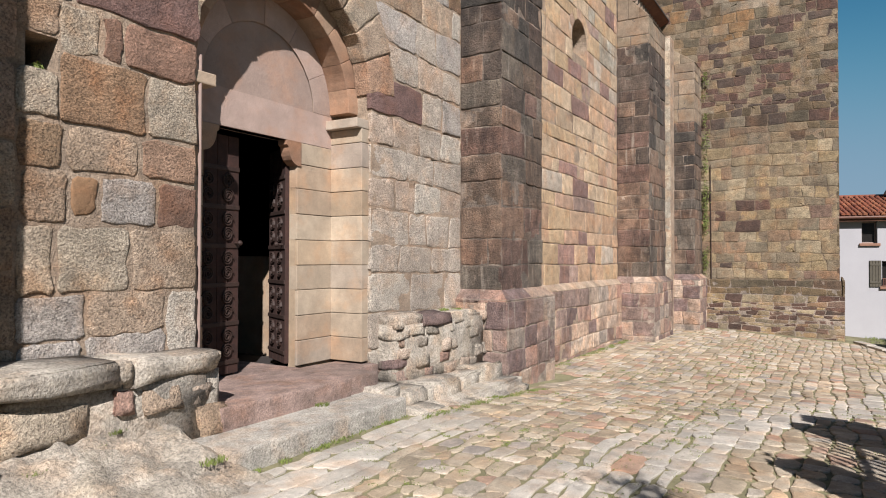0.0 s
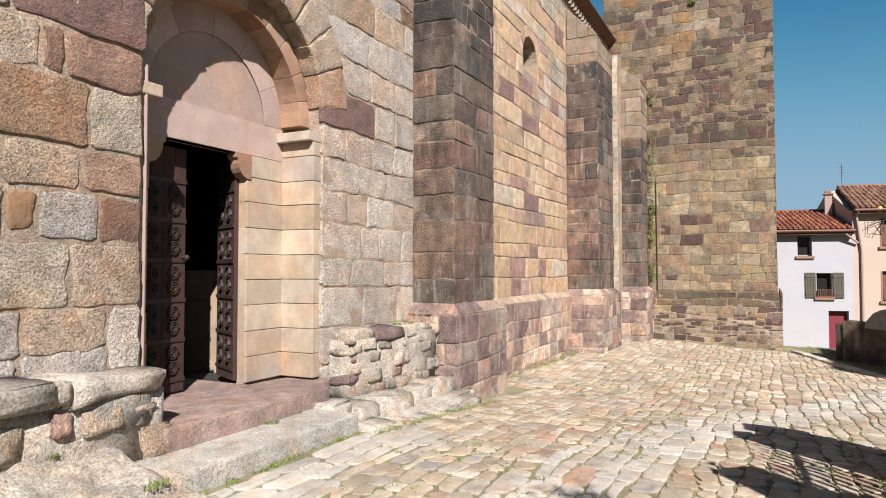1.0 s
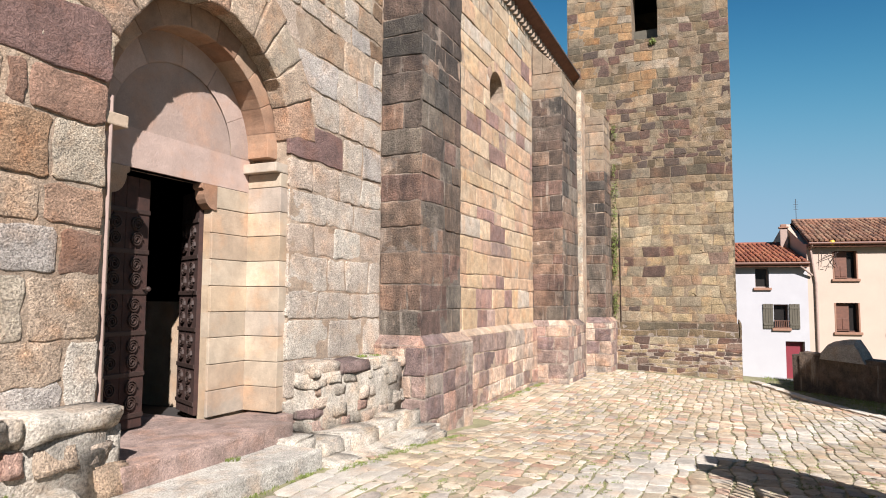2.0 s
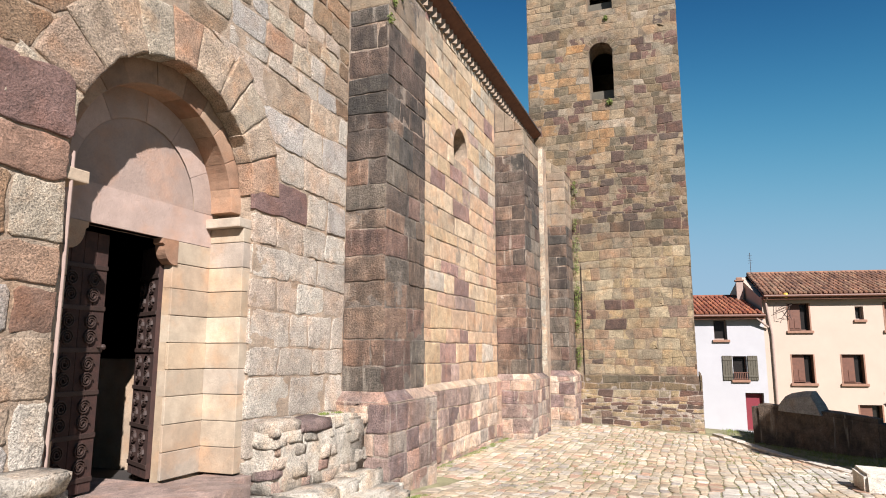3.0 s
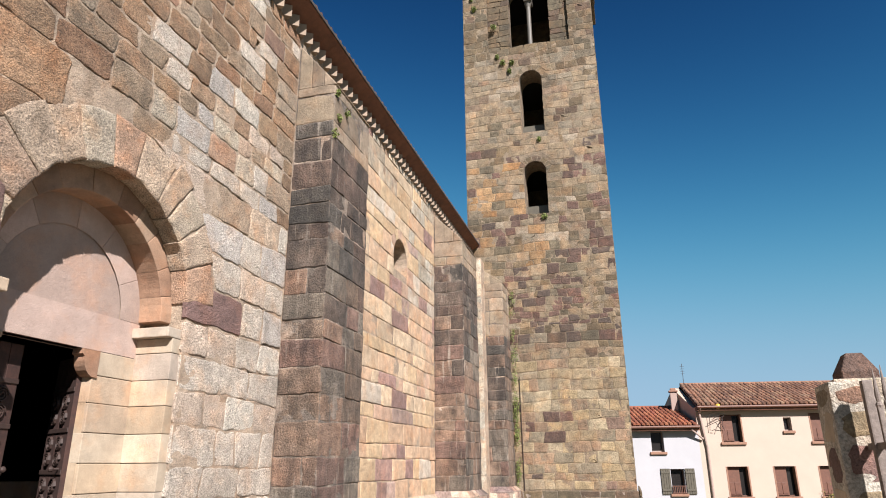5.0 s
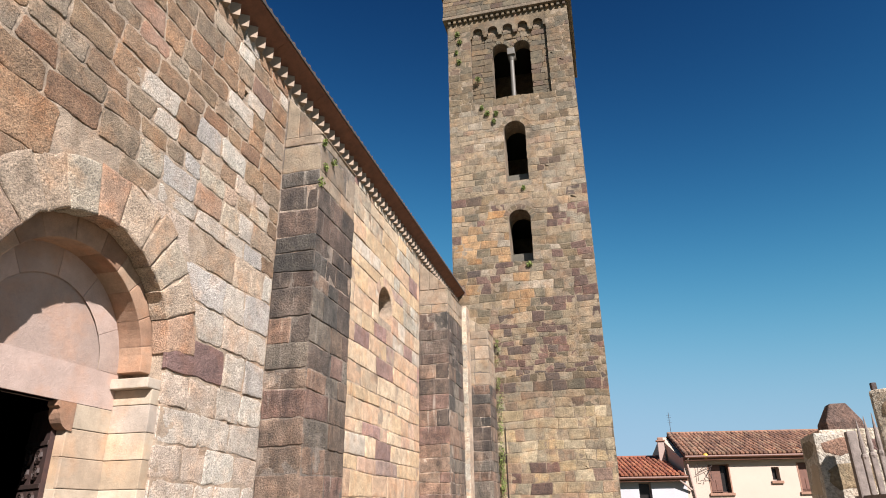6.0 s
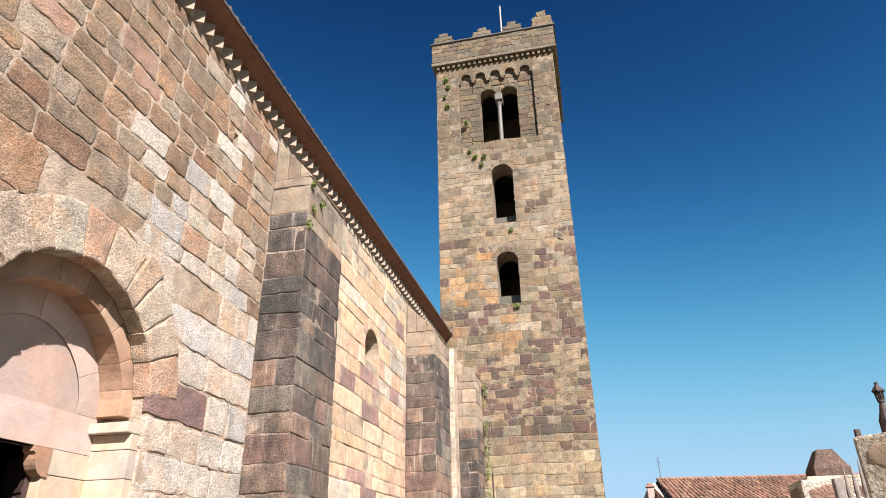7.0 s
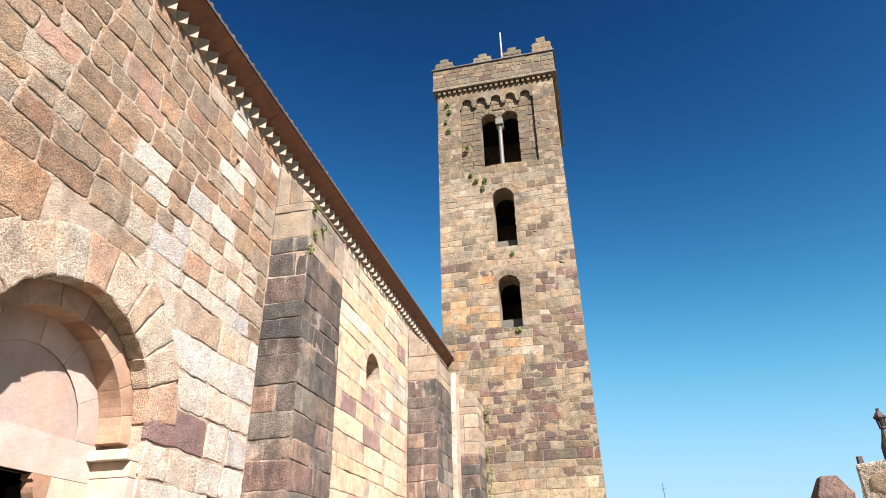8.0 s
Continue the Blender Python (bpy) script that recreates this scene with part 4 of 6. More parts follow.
    slab(bm, Plane((TX + 0.14, TY1, 0), (0, -1, 0), (-1, 0, 0)), [(0.93, 16.7), (1.785, 16.7), (1.785, 19.2)] + [(2.13 + 0.345 * math.cos(math.pi * (1 - i / 10)), 19.2 + 0.345 * math.sin(math.pi * (1 - i / 10))) for i in range(1, 10)] + [(2.475, 19.2), (2.635, 19.2)] + [(2.98 + 0.345 * math.cos(math.pi * (1 - i / 10)), 19.2 + 0.345 * math.sin(math.pi * (1 - i / 10))) for i in range(1, 10)] + [(3.325, 19.2), (3.325, 16.7), (4.05, 16.7), (4.05, 20.9), (0.93, 20.9)], [], -0.5, -0.03)
    part("belfry_panel", bm, M_TMORTAR, root)
    # Lombard band of small arches
    n = 5
    step = (4.03 - 0.95) / n
    for i in range(n):
        c = 0.95 + step * (i + 0.5)
        bm = bmesh.new()
        r = step * 0.33
        outer = [(c - step / 2, 20.05), (c - r, 20.05)] + [(c + r * math.cos(math.pi * (1 - k / 10)), 20.2 + r * math.sin(math.pi * (1 - k / 10))) for k in range(11)] + [(c + r, 20.05), (c + step / 2, 20.05), (c + step / 2, 20.78), (c - step / 2, 20.78)]
        slab(bm, TF, outer, [], -0.14, 0.0)
        part("blind_arch", bm, M_TOWER[False], root)
        bm = bmesh.new()
        box(bm, TX + 0.0, TX + 0.15, TY1 - (c - step / 2) - 0.07, TY1 - (c - step / 2) + 0.07, 19.93, 20.06, 0.01)
        part("arch_corbel", bm, M_TOWER[False], root)
    # central column of the twin opening
    bm = bmesh.new()
    yc = TY1 - 2.555
    tube(bm, (TX + 0.3, yc, 16.85), (TX + 0.3, yc, 18.75), 0.09, 0.085, 14)
    tube(bm, (TX + 0.3, yc, 16.72), (TX + 0.3, yc, 16.86), 0.14, 0.11, 14)
    tube(bm, (TX + 0.3, yc, 18.74), (TX + 0.3, yc, 18.95), 0.09, 0.15, 14)
    box(bm, TX + 0.1, TX + 0.6, yc - 0.15, yc + 0.15, 18.94, 19.25, 0.02)
    part("column", bm, plain_white, root, "pale marble column between the bell openings")
    # dentil course, cornice and parapet
    for k in range(22):
        y = TY1 - 0.1 - k * (W - 0.2) / 21
        bm = bmesh.new()
        box(bm, TX - 0.12, TX + 0.05, y - 0.055, y + 0.055, 20.80, 20.98, 0.01)
        part("dentil", bm, M_TOWER[False], root)
    bm = bmesh.new()
    box(bm, TX - 0.2, TX + 5.15, TY0 - 0.17, TY1 + 0.17, 20.97, 21.12, 0.02)
    part("cornice", bm, M_TMORTAR, root)
    bm = bmesh.new()
    for a in ((TX - 0.16, TX + 0.3, TY0 - 0.13, TY1 + 0.13), (TX + 4.7, TX + 5.1, TY0 - 0.13, TY1 + 0.13), (TX + 0.28, TX + 4.72, TY0 - 0.13, TY0 + 0.3), (TX + 0.28, TX + 4.72, TY1 - 0.3, TY1 + 0.13)):
        box(bm, *a, 21.1, 22.12)
    part("parapet", bm, M_TMORTAR, root)
    par = Plane((TX - 0.18, TY1 + 0.15, 0), (0, -1, 0), (-1, 0, 0))
    courses(work, par, 0, W + 0.3, 21.14, 22.12, (0.2, 0.3), (0.3, 0.6), 70, **kw)
    courses(work, Plane((TX - 0.18, TY0 - 0.15, 0), (1, 0, 0), (0, -1, 0)), 0, 5.3, 21.14, 22.12, (0.2, 0.3), (0.3, 0.6), 71, **kw)
    bm = bmesh.new()
    box(bm, TX - 0.24, TX + 5.2, TY0 - 0.22, TY1 + 0.2, 22.12, 22.18, 0.015)
    part("coping", bm, M_ROOFDARK, root)
    rng = random.Random(77)
    for yc, w, h in ((TY1 - 0.35, 0.85, 0.62), (TY1 - 2.05, 0.8, 0.55), (TY1 - 3.35, 0.85, 0.6), (TY0 + 0.3, 0.85, 0.9)):
        mer = bmesh.new()
        for k in range(3):
            ww = w * (1, 0.92, 0.45)[k] / 2
            box(mer, TX - 0.12, TX + 0.35, yc - ww, yc + ww, 22.17 + h * k / 3, 22.17 + h * (k + 1) / 3 + 0.01, 0.04)
        for v in mer.verts:
            v.co += Vector((0, rng.uniform(-0.04, 0.04), rng.uniform(-0.03, 0.03)))
        part("merlon", mer, M_TOWER[False], root)
    for yc in (TY0 + 0.3, TY1 - 2.0, TY1 - 0.3):
        mer = bmesh.new()
        box(mer, TX + 4.6, TX + 5.05, yc - 0.4, yc + 0.4, 22.17, 22.8, 0.05)
        part("merlon", mer, M_TOWER[False], root)
    bm = bmesh.new()
    tube(bm, (TX + 2.2, TY1 - 2.7, 21.0), (TX + 2.2, TY1 - 2.7, 26.2), 0.05, 0.035)
    tube(bm, (TX + 2.2, TY1 - 2.7, 24.2), (TX + 1.6, TY1 - 1.7, 22.3), 0.05)
    part("mast", bm, M_PIPE, root, "white pole with a brace on the tower top")
    work.finish()
    # windows' dark shutters low in the openings
    for c, r, v0, s in wins:
        bm = bmesh.new()
        box(bm, TX + 0.5, TX + 0.53, TY1 - c - r, TY1 - c + r, v0, v0 + 0.5, 0.0)
        part("window_board", bm, M_SHUTTER2, root)
    return root


plain_white = plain_material("pale_marble", (0.085, 0.073, 0.058), 0.6, scale=6, vary=0.1, bump=0.1)


# ---- nave roof and the inside ----
def build_roof():
    root = thing("church_roof", "low clay-tiled roof with brown boarded eave", "roof")
    for k in range(20):
        a, b = -9 + k * 1.493, -9 + (k + 1) * 1.493 - 0.004
        bm = bmesh.new()
        vs = [bm.verts.new(p) for p in ((a, 0.0, 8.80), (b, 0.0, 8.80), (b, -0.315, 8.993), (a, -0.315, 8.993), (a, 0.0, 8.84), (b, 0.0, 8.84), (b, -0.315, 9.025), (a, -0.315, 9.025))]
        for f in ((0, 1, 2, 3), (7, 6, 5, 4), (0, 4, 5, 1), (1, 5, 6, 2), (2, 6, 7, 3), (3, 7, 4, 0)):
            bm.faces.new([vs[q] for q in f])
        part("eave_board", bm, M_SOFFIT, root)
    bm = bmesh.new()
    vs = [bm.verts.new(p) for p in ((-9, -0.335, 9.005), (20.86, -0.335, 9.005), (20.86, 5.5, 10.9), (-9, 5.5, 10.9), (-9, -0.335, 9.055), (20.86, -0.335, 9.055), (20.86, 5.5, 11.0), (-9, 5.5, 11.0))]
    for f in ((0, 1, 2, 3), (7, 6, 5, 4), (0, 4, 5, 1), (1, 5, 6, 2), (2, 6, 7, 3), (3, 7, 4, 0)):
        bm.faces.new([vs[q] for q in f])
    part("roof_slope", bm, M_ROOFDARK, root)
    bm = bmesh.new()
    x = -3.0
    while x < 20.7:
        tube(bm, (x, -0.31, 9.05), (x, 0.9, 9.45), 0.055, 0.055, 8)
        x += 0.2
    tagged(part("eave_tiles", bm, M_TILE2[True], root), kind="stuff")
    # saw-tooth stone course under the eave
    co = thing("sawtooth_cornice", "pale stone saw-tooth course under the eave", "cornice")
    x = -1.0
    proto = None
    while x < 20.7:
        if proto is None:
            bm = bmesh.new()
            pts = [(-0.095, 0.03), (0.0, -0.11), (0.095, 0.03)]
            lo = [bm.verts.new((px, py, -0.11)) for px, py in pts]
            hi = [bm.verts.new((px, py, 0.10)) for px, py in pts]
            bm.faces.new(lo)
            bm.faces.new(hi[::-1])
            for i in range(3):
                bm.faces.new((lo[i], lo[(i + 1) % 3], hi[(i + 1) % 3], hi[i]))
            proto = mesh_from("tooth", bm, M_DENTIL)
        ob = new("tooth", proto)
        ob.parent = co
        ob.location = (x, -0.01, 8.71)
        x += 0.252


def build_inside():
    # all inner faces take the near-black plaster in place of real shade
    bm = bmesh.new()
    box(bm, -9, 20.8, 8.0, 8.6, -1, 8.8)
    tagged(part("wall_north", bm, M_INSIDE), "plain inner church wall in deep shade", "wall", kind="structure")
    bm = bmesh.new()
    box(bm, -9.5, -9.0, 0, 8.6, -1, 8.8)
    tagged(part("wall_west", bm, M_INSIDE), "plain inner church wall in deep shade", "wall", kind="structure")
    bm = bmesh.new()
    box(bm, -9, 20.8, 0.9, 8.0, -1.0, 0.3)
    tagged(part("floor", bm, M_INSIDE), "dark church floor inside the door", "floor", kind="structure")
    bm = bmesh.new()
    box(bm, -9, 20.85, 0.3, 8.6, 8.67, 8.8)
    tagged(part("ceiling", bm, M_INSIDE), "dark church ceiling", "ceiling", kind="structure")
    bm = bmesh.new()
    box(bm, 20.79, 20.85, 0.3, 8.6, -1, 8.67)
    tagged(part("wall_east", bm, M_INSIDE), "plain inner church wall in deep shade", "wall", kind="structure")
    # doorway passage behind the inner wall, cut low to shape its sunlit patch
    bm = bmesh.new()
    box(bm, 5.95, 6.2, 0.9, 2.4, 0.3, 1.6)
    tagged(part("wall_passage", bm, M_JAMB[True]), "low pale wall inside the door", "wall", kind="structure")


build_roof()
build_inside()
build_tower()
build_buttress(8.15, 9.64, -0.67, -0.9, 7.62, 8.42, 11, True, 6.75)
build_buttress(16.25, 18.05, -0.80, -0.9, 7.62, 8.42, 12, False, 6.9)
build_buttress(19.75, 20.86, -1.27, -0.9, 7.3, 8.2, 13, False, 5.6)
build_buttress(-0.55, 0.94, -0.95, -0.4, 7.62, 8.42, 14, False, 6.75)


def build_corner():
    # added pale body that stands in for a sunlit strip of the wall
    t = thing("pilaster", "pale lime-washed pilaster beside the last buttress", "pilaster")
    bm = bmesh.new()
    box(bm, 19.2, 19.74, -0.70, 0.1, -0.9, 8.0, 0.02)
    part("core", bm, M_MORTAR, t)
    work = Stonework(t, M_LIME, "stone", 60, 14)
    courses(work, Plane((19.2, 0, 0), (0, -1, 0), (-1, 0, 0)), 0.0, 0.70, 0.98, 7.95, (0.3, 0.5), (0.3, 0.6), 95, joint=0.006, proud=0.002, var=0.003, cham=0.006, rough=0.006, near=lambda u, v: True)
    work.finish()
    c = thing("wall_cable", "thin dark cable running up the tower corner", "cable")
    bm = bmesh.new()
    tube(bm, (20.85, -1.55, -0.5), (20.85, -1.52, 4.4), 0.014, n=6)
    part("cable", bm, M_IRON, c)


build_corner()


# ---- houses below the churchyard ----
HD = Vector((0.18, -0.98, 0)).normalized()
HN = Vector((-HD.y, HD.x, 0)) * -1


def build_house(name, label, u0, u1, z0, eave, ridge, wall_mat, tile_mats, wins, depth=7.0, seed=1, col=0.2, skew=0.0):
    """A street house: rendered walls, openings with frames, and rows of clay tiles."""
    o = Vector((31.75, -7.75, 0))
    pl = Plane(o, HD, HN)
    root = thing(name, label, "house")
    bm = bmesh.new()
    holes = [[(a, v0), (b, v0), (b, v1), (a, v1)] for a, b, v0, v1, kind in wins]
    slab(bm, pl, [(u0, z0), (u1, z0), (u1, eave), (u0, eave)], holes, -0.35, 0.0)
    part("wall", bm, wall_mat, root)
    bm = bmesh.new()

    def q(u, w, z):
        return bm.verts.new(pl.at(u, z, w))
    for u in (u0, u1):
        s = 0.3 if u == u0 else -0.3
        f = [q(u, -0.34, z0), q(u, -depth, z0), q(u, -depth, eave), q(u, -depth / 2, ridge - 0.1), q(u, -0.34, eave)]
        g = [q(u + s, -0.34, z0), q(u + s, -depth, z0), q(u + s, -depth, eave), q(u + s, -depth / 2, ridge - 0.1), q(u + s, -0.34, eave)]
        bm.faces.new(f)
        bm.faces.new(g[::-1])
        for i in range(5):
            bm.faces.new((f[i], f[(i + 1) % 5], g[(i + 1) % 5], g[i]))
        part("gable", bm, wall_mat, root)
        bm = bmesh.new()
    f = [q(u0, -depth, z0), q(u1, -depth, z0), q(u1, -depth, eave), q(u0, -depth, eave)]
    bm.faces.new(f)
    part("back_wall", bm, wall_mat, root)
    # roof deck
    bm = bmesh.new()
    ov = 0.3
    pts = [(ov, eave - 0.02), (-depth / 2, ridge - 0.06), (-depth - ov, eave - 0.02)]
    sk = [0.0, skew, 0.0]
    a = [q(u0 + k, w, z) for k, (w, z) in zip(sk, pts)] + [q(u0 + k, w, z + 0.07) for k, (w, z) in zip(sk, reversed(pts))]
    b = [q(u1, w, z) for w, z in pts] + [q(u1, w, z + 0.07) for w, z in reversed(pts)]
    bm.faces.new(a)
    bm.faces.new(b[::-1])
    for i in range(6):
        bm.faces.new((a[i], a[(i + 1) % 6], b[(i + 1) % 6], b[i]))
    roof = part("roof", bm, M_SOFFIT, root)
    rng = random.Random(seed)
    w0, w1 = ov + 0.06, -depth / 2
    rows = 8
    step = Vector((w1 - w0, ridge - eave))
    ln = step.length / rows * 1.12
    tilt = math.atan2(step.y, -step.x)
    bm = bmesh.new()
    lo, hi = [], []
    for k in range(7):
        t = math.pi * k / 6
        lo.append(bm.verts.new((col * 0.40 * math.cos(t), 0, 0.02 + 0.09 * math.sin(t))))
        hi.append(bm.verts.new((col * 0.33 * math.cos(t), ln, 0.075 * math.sin(t))))
    for k in range(6):
        bm.faces.new((lo[k], lo[k + 1], hi[k + 1], hi[k]))
    bm.faces.new(lo)
    tile = mesh_from("roof_tile", bm, tile_mats[False])
    rest = bmesh.new()
    u = u0 + 0.1
    while u < u1 - 0.02:
        for r in range(rows):
            p = pl.at(u + skew * r / rows * max(0.0, 1 - (u - u0) / 3) + rng.uniform(-0.015, 0.015), eave + 0.06 + step.y * r / rows, w0 + step.x * r / rows)
            ax, ay, az = HD, -HN * math.cos(tilt) + Vector((0, 0, math.sin(tilt))), None
            az = ax.cross(ay)
            m = Matrix(((ax.x, ay.x, az.x, p.x), (ax.y, ay.y, az.y, p.y), (ax.z, ay.z, az.z, p.z), (0, 0, 0, 1)))
            if az.z < 0:
                m = m @ Matrix.Diagonal((-1, 1, -1, 1))
            if -3.4 < u < 6.6:
                ob = new("roof_tile", tile)
                ob.parent = roof
                ob.matrix_basis = m
            else:
                rest.from_mesh(tile)
                rest.verts.ensure_lookup_table()
                for v in rest.verts[-14:]:
                    v.co = m @ v.co
        u += col
    tagged(part("roof_tiles", rest, tile_mats[True], roof), kind="stuff")
    bm = bmesh.new()
    tube(bm, pl.at(u0 + skew, ridge + 0.03, -depth / 2), pl.at(u1, ridge + 0.03, -depth / 2), 0.12, 0.12, 10)
    part("ridge", bm, tile_mats[False], roof)
    bm = bmesh.new()
    tube(bm, pl.at(u0, eave - 0.02, ov + 0.08), pl.at(u1, eave - 0.02, ov + 0.08), 0.06, 0.06, 8)
    part("gutter", bm, M_SHUTTER, root)
    bm = bmesh.new()
    box(bm, u0, u1, 0.02, ov + 0.02, eave - 0.17, eave - 0.03, 0.0, Matrix(((HD.x, HN.x, 0, o.x), (HD.y, HN.y, 0, o.y), (0, 0, 1, 0), (0, 0, 0, 1))))
    part("eave_board", bm, M_SOFFIT, root)
    for a_, b_, v0, v1, kind in wins:
        win = new("window" if kind != "door" else "door")
        win.parent = root
        fr = bmesh.new()

        def bx(bmx, ua, ub, va, vb, wa, wb, bev=0.006):
            m = Matrix((( HD.x, HN.x, 0, o.x), (HD.y, HN.y, 0, o.y), (0, 0, 1, 0), (0, 0, 0, 1)))
            box(bmx, ua, ub, wa, wb, va, vb, bev, m)
        t = 0.05
        for rr in ((a_, a_ + t, v0, v1), (b_ - t, b_, v0, v1), (a_ + t, b_ - t, v1 - t, v1), (a_ + t, b_ - t, v0, v0 + t)):
            bx(fr, *rr, -0.27, -0.2)
        part("frame", fr, M_SHUTTER if kind != "small" else M_PIPE, win)
        g = bmesh.new()
        bx(g, a_, b_, v0, v1, -0.26, -0.245, 0)
        part("pane", g, M_GLASS if kind != "door" else M_REDDOOR, win)
        if kind in ("half", "lit"):
            s = bmesh.new()
            wm = a_ + (b_ - a_) * 0.62
            bx(s, a_ + 0.04, wm, v0 + 0.04, v1 - 0.03, -0.20, -0.16)
            bx(s, a_ + 0.09, (a_ + wm) / 2 - 0.02, v0 + 0.1, v0 + (v1 - v0) * 0.46, -0.165, -0.14)
            bx(s, (a_ + wm) / 2 + 0.02, wm - 0.05, v0 + 0.1, v0 + (v1 - v0) * 0.46, -0.165, -0.14)
            part("shutter", s, M_SHUTTER, win, "half-closed brown wooden shutter")
            for ua in (a_, b_):
                r = bmesh.new()
                bx(r, ua - 0.03, ua + 0.03, v0, v1, -0.3, 0.012)
                part("surround", r, M_SILL, win)
        if kind == "shutters":
            for ua, ub in ((a_ - 0.44, a_ - 0.03), (b_ + 0.03, b_ + 0.44)):
                s = bmesh.new()
                for k in range(4):
                    bx(s, ua + (ub - ua) * k / 4 + 0.004, ua + (ub - ua) * (k + 1) / 4 - 0.004, v0 - 0.02, v1 + 0.02, 0.02, 0.055)
                for vv in (v0 + 0.15, v1 - 0.15):
                    bx(s, ua + 0.01, ub - 0.01, vv - 0.04, vv + 0.04, 0.055, 0.075)
                part("shutter", s, M_SHUTTER2, win, "open dark wooden shutter")
            s = bmesh.new()
            bx(s, a_ - 0.02, b_ + 0.02, v0 + 0.02, v0 + 0.05, 0.02, 0.10)
            bx(s, a_ - 0.02, b_ + 0.02, v0 + 0.30, v0 + 0.33, 0.06, 0.10)
            for k in range(8):
                uu = a_ + (b_ - a_) * (k + 0.5) / 8
                bx(s, uu - 0.015, uu + 0.015, v0 + 0.04, v0 + 0.31, 0.07, 0.09)
            part("window_rail", s, M_SHUTTER, win, "brown wooden window rail")
        if kind != "door":
            s = bmesh.new()
            bx(s, a_ - 0.09, b_ + 0.09, v0 - 0.11, v0, -0.3, 0.09, 0.015)
            part("sill", s, M_SILL, win)
    return root


def build_houses():
    # u runs south from the joint between the two houses
    build_house("white_house", "narrow white rendered house with bright clay roof", -6.5, 0.0, -1.75, 3.28, 4.35, M_WHITE, M_TILE1,
                [(-2.08, -1.53, 2.22, 3.10, "small"), (-1.38, -0.80, 0.48, 1.50, "shutters"), (-0.95, -0.2, -1.70, -0.08, "door")], seed=2)
    build_house("cream_house", "long cream rendered house with brown shutters", 0.0, 12.0, -1.75, 4.12, 5.45, M_CREAM, M_TILE2,
                [(1.02, 1.92, 2.60, 3.79, "half"), (3.73, 4.06, 3.06, 3.63, "small"), (4.86, 5.72, 2.60, 3.81, "half"), (1.02, 1.93, 0.35, 1.58, "half"),
                 (3.0, 3.91, 0.35, 1.58, "half"), (4.88, 5.76, 0.35, 1.58, "half"), (3.53, 4.44, -1.70, -0.53, "half"), (7.0, 7.75, 0.27, 1.58, "half"), (7.0, 7.75, 2.58, 3.76, "half")], seed=3, skew=0.4)
    o = Vector((31.75, -7.75, 0))
    pl = Plane(o, HD, HN)
    t = thing("rain_pipe", "pinkish downpipe between the two houses", "pipe")
    bm = bmesh.new()
    pts = [(0.12, 4.05, 0.36), (0.12, 3.85, 0.12), (0.2, 3.2, 0.1), (0.3, 2.4, 0.09), (0.3, -1.7, 0.09)]
    for a, b in zip(pts, pts[1:]):
        tube(bm, pl.at(*a), pl.at(*b), 0.05)
    tube(bm, pl.at(-0.35, 3.15, 0.3), pl.at(0.16, 2.75, 0.12), 0.045)
    part("pipe", bm, M_PIPE, t)
    t = thing("electric_bracket", "tangled cables and yellow insulator under the eave", "cables")
    bm = bmesh.new()
    rng = random.Random(4)
    for k in range(9):
        a = pl.at(0.35 + rng.uniform(0, 0.9), rng.uniform(3.0, 3.9), 0.1)
        b = pl.at(0.35 + rng.uniform(0, 0.9), rng.uniform(3.0, 3.9), 0.16)
        tube(bm, a, b, 0.012, n=6)
    part("cable", bm, M_IRON, t)
    bm = bmesh.new()
    bmesh.ops.create_uvsphere(bm, u_segments=12, v_segments=8, radius=0.12, matrix=Matrix.Translation(pl.at(0.9, 4.13, 0.32)))
    part("insulator", bm, M_YELLOW, t)
    t = thing("chimney", "slim pinkish chimney on the white house roof", "chimney")
    bm = bmesh.new()
    c = pl.at(-0.22, 0, -2.6)
    box(bm, c.x - 0.16, c.x + 0.16, c.y - 0.15, c.y + 0.15, 3.9, 5.06, 0.02)
    part("stack", bm, M_PIPE, t)
    bm = bmesh.new()
    box(bm, c.x - 0.22, c.x + 0.22, c.y - 0.21, c.y + 0.21, 5.06, 5.13, 0.02)
    box(bm, c.x - 0.14, c.x + 0.14, c.y - 0.13, c.y + 0.13, 5.13, 5.25, 0.03)
    part("cap", bm, M_SILL, t)
    t = thing("antenna", "thin television antenna on the roof", "antenna")
    bm = bmesh.new()
    c = pl.at(0.46, 0, -3.0)
    tube(bm, (c.x, c.y, 4.6), (c.x, c.y, 6.5), 0.012)
    for k in range(4):
        tube(bm, (c.x, c.y - 0.1, 6.0 + k * 0.12), (c.x, c.y + 0.1, 6.0 + k * 0.12), 0.006)
    part("mast", bm, M_IRON, t)


build_houses()


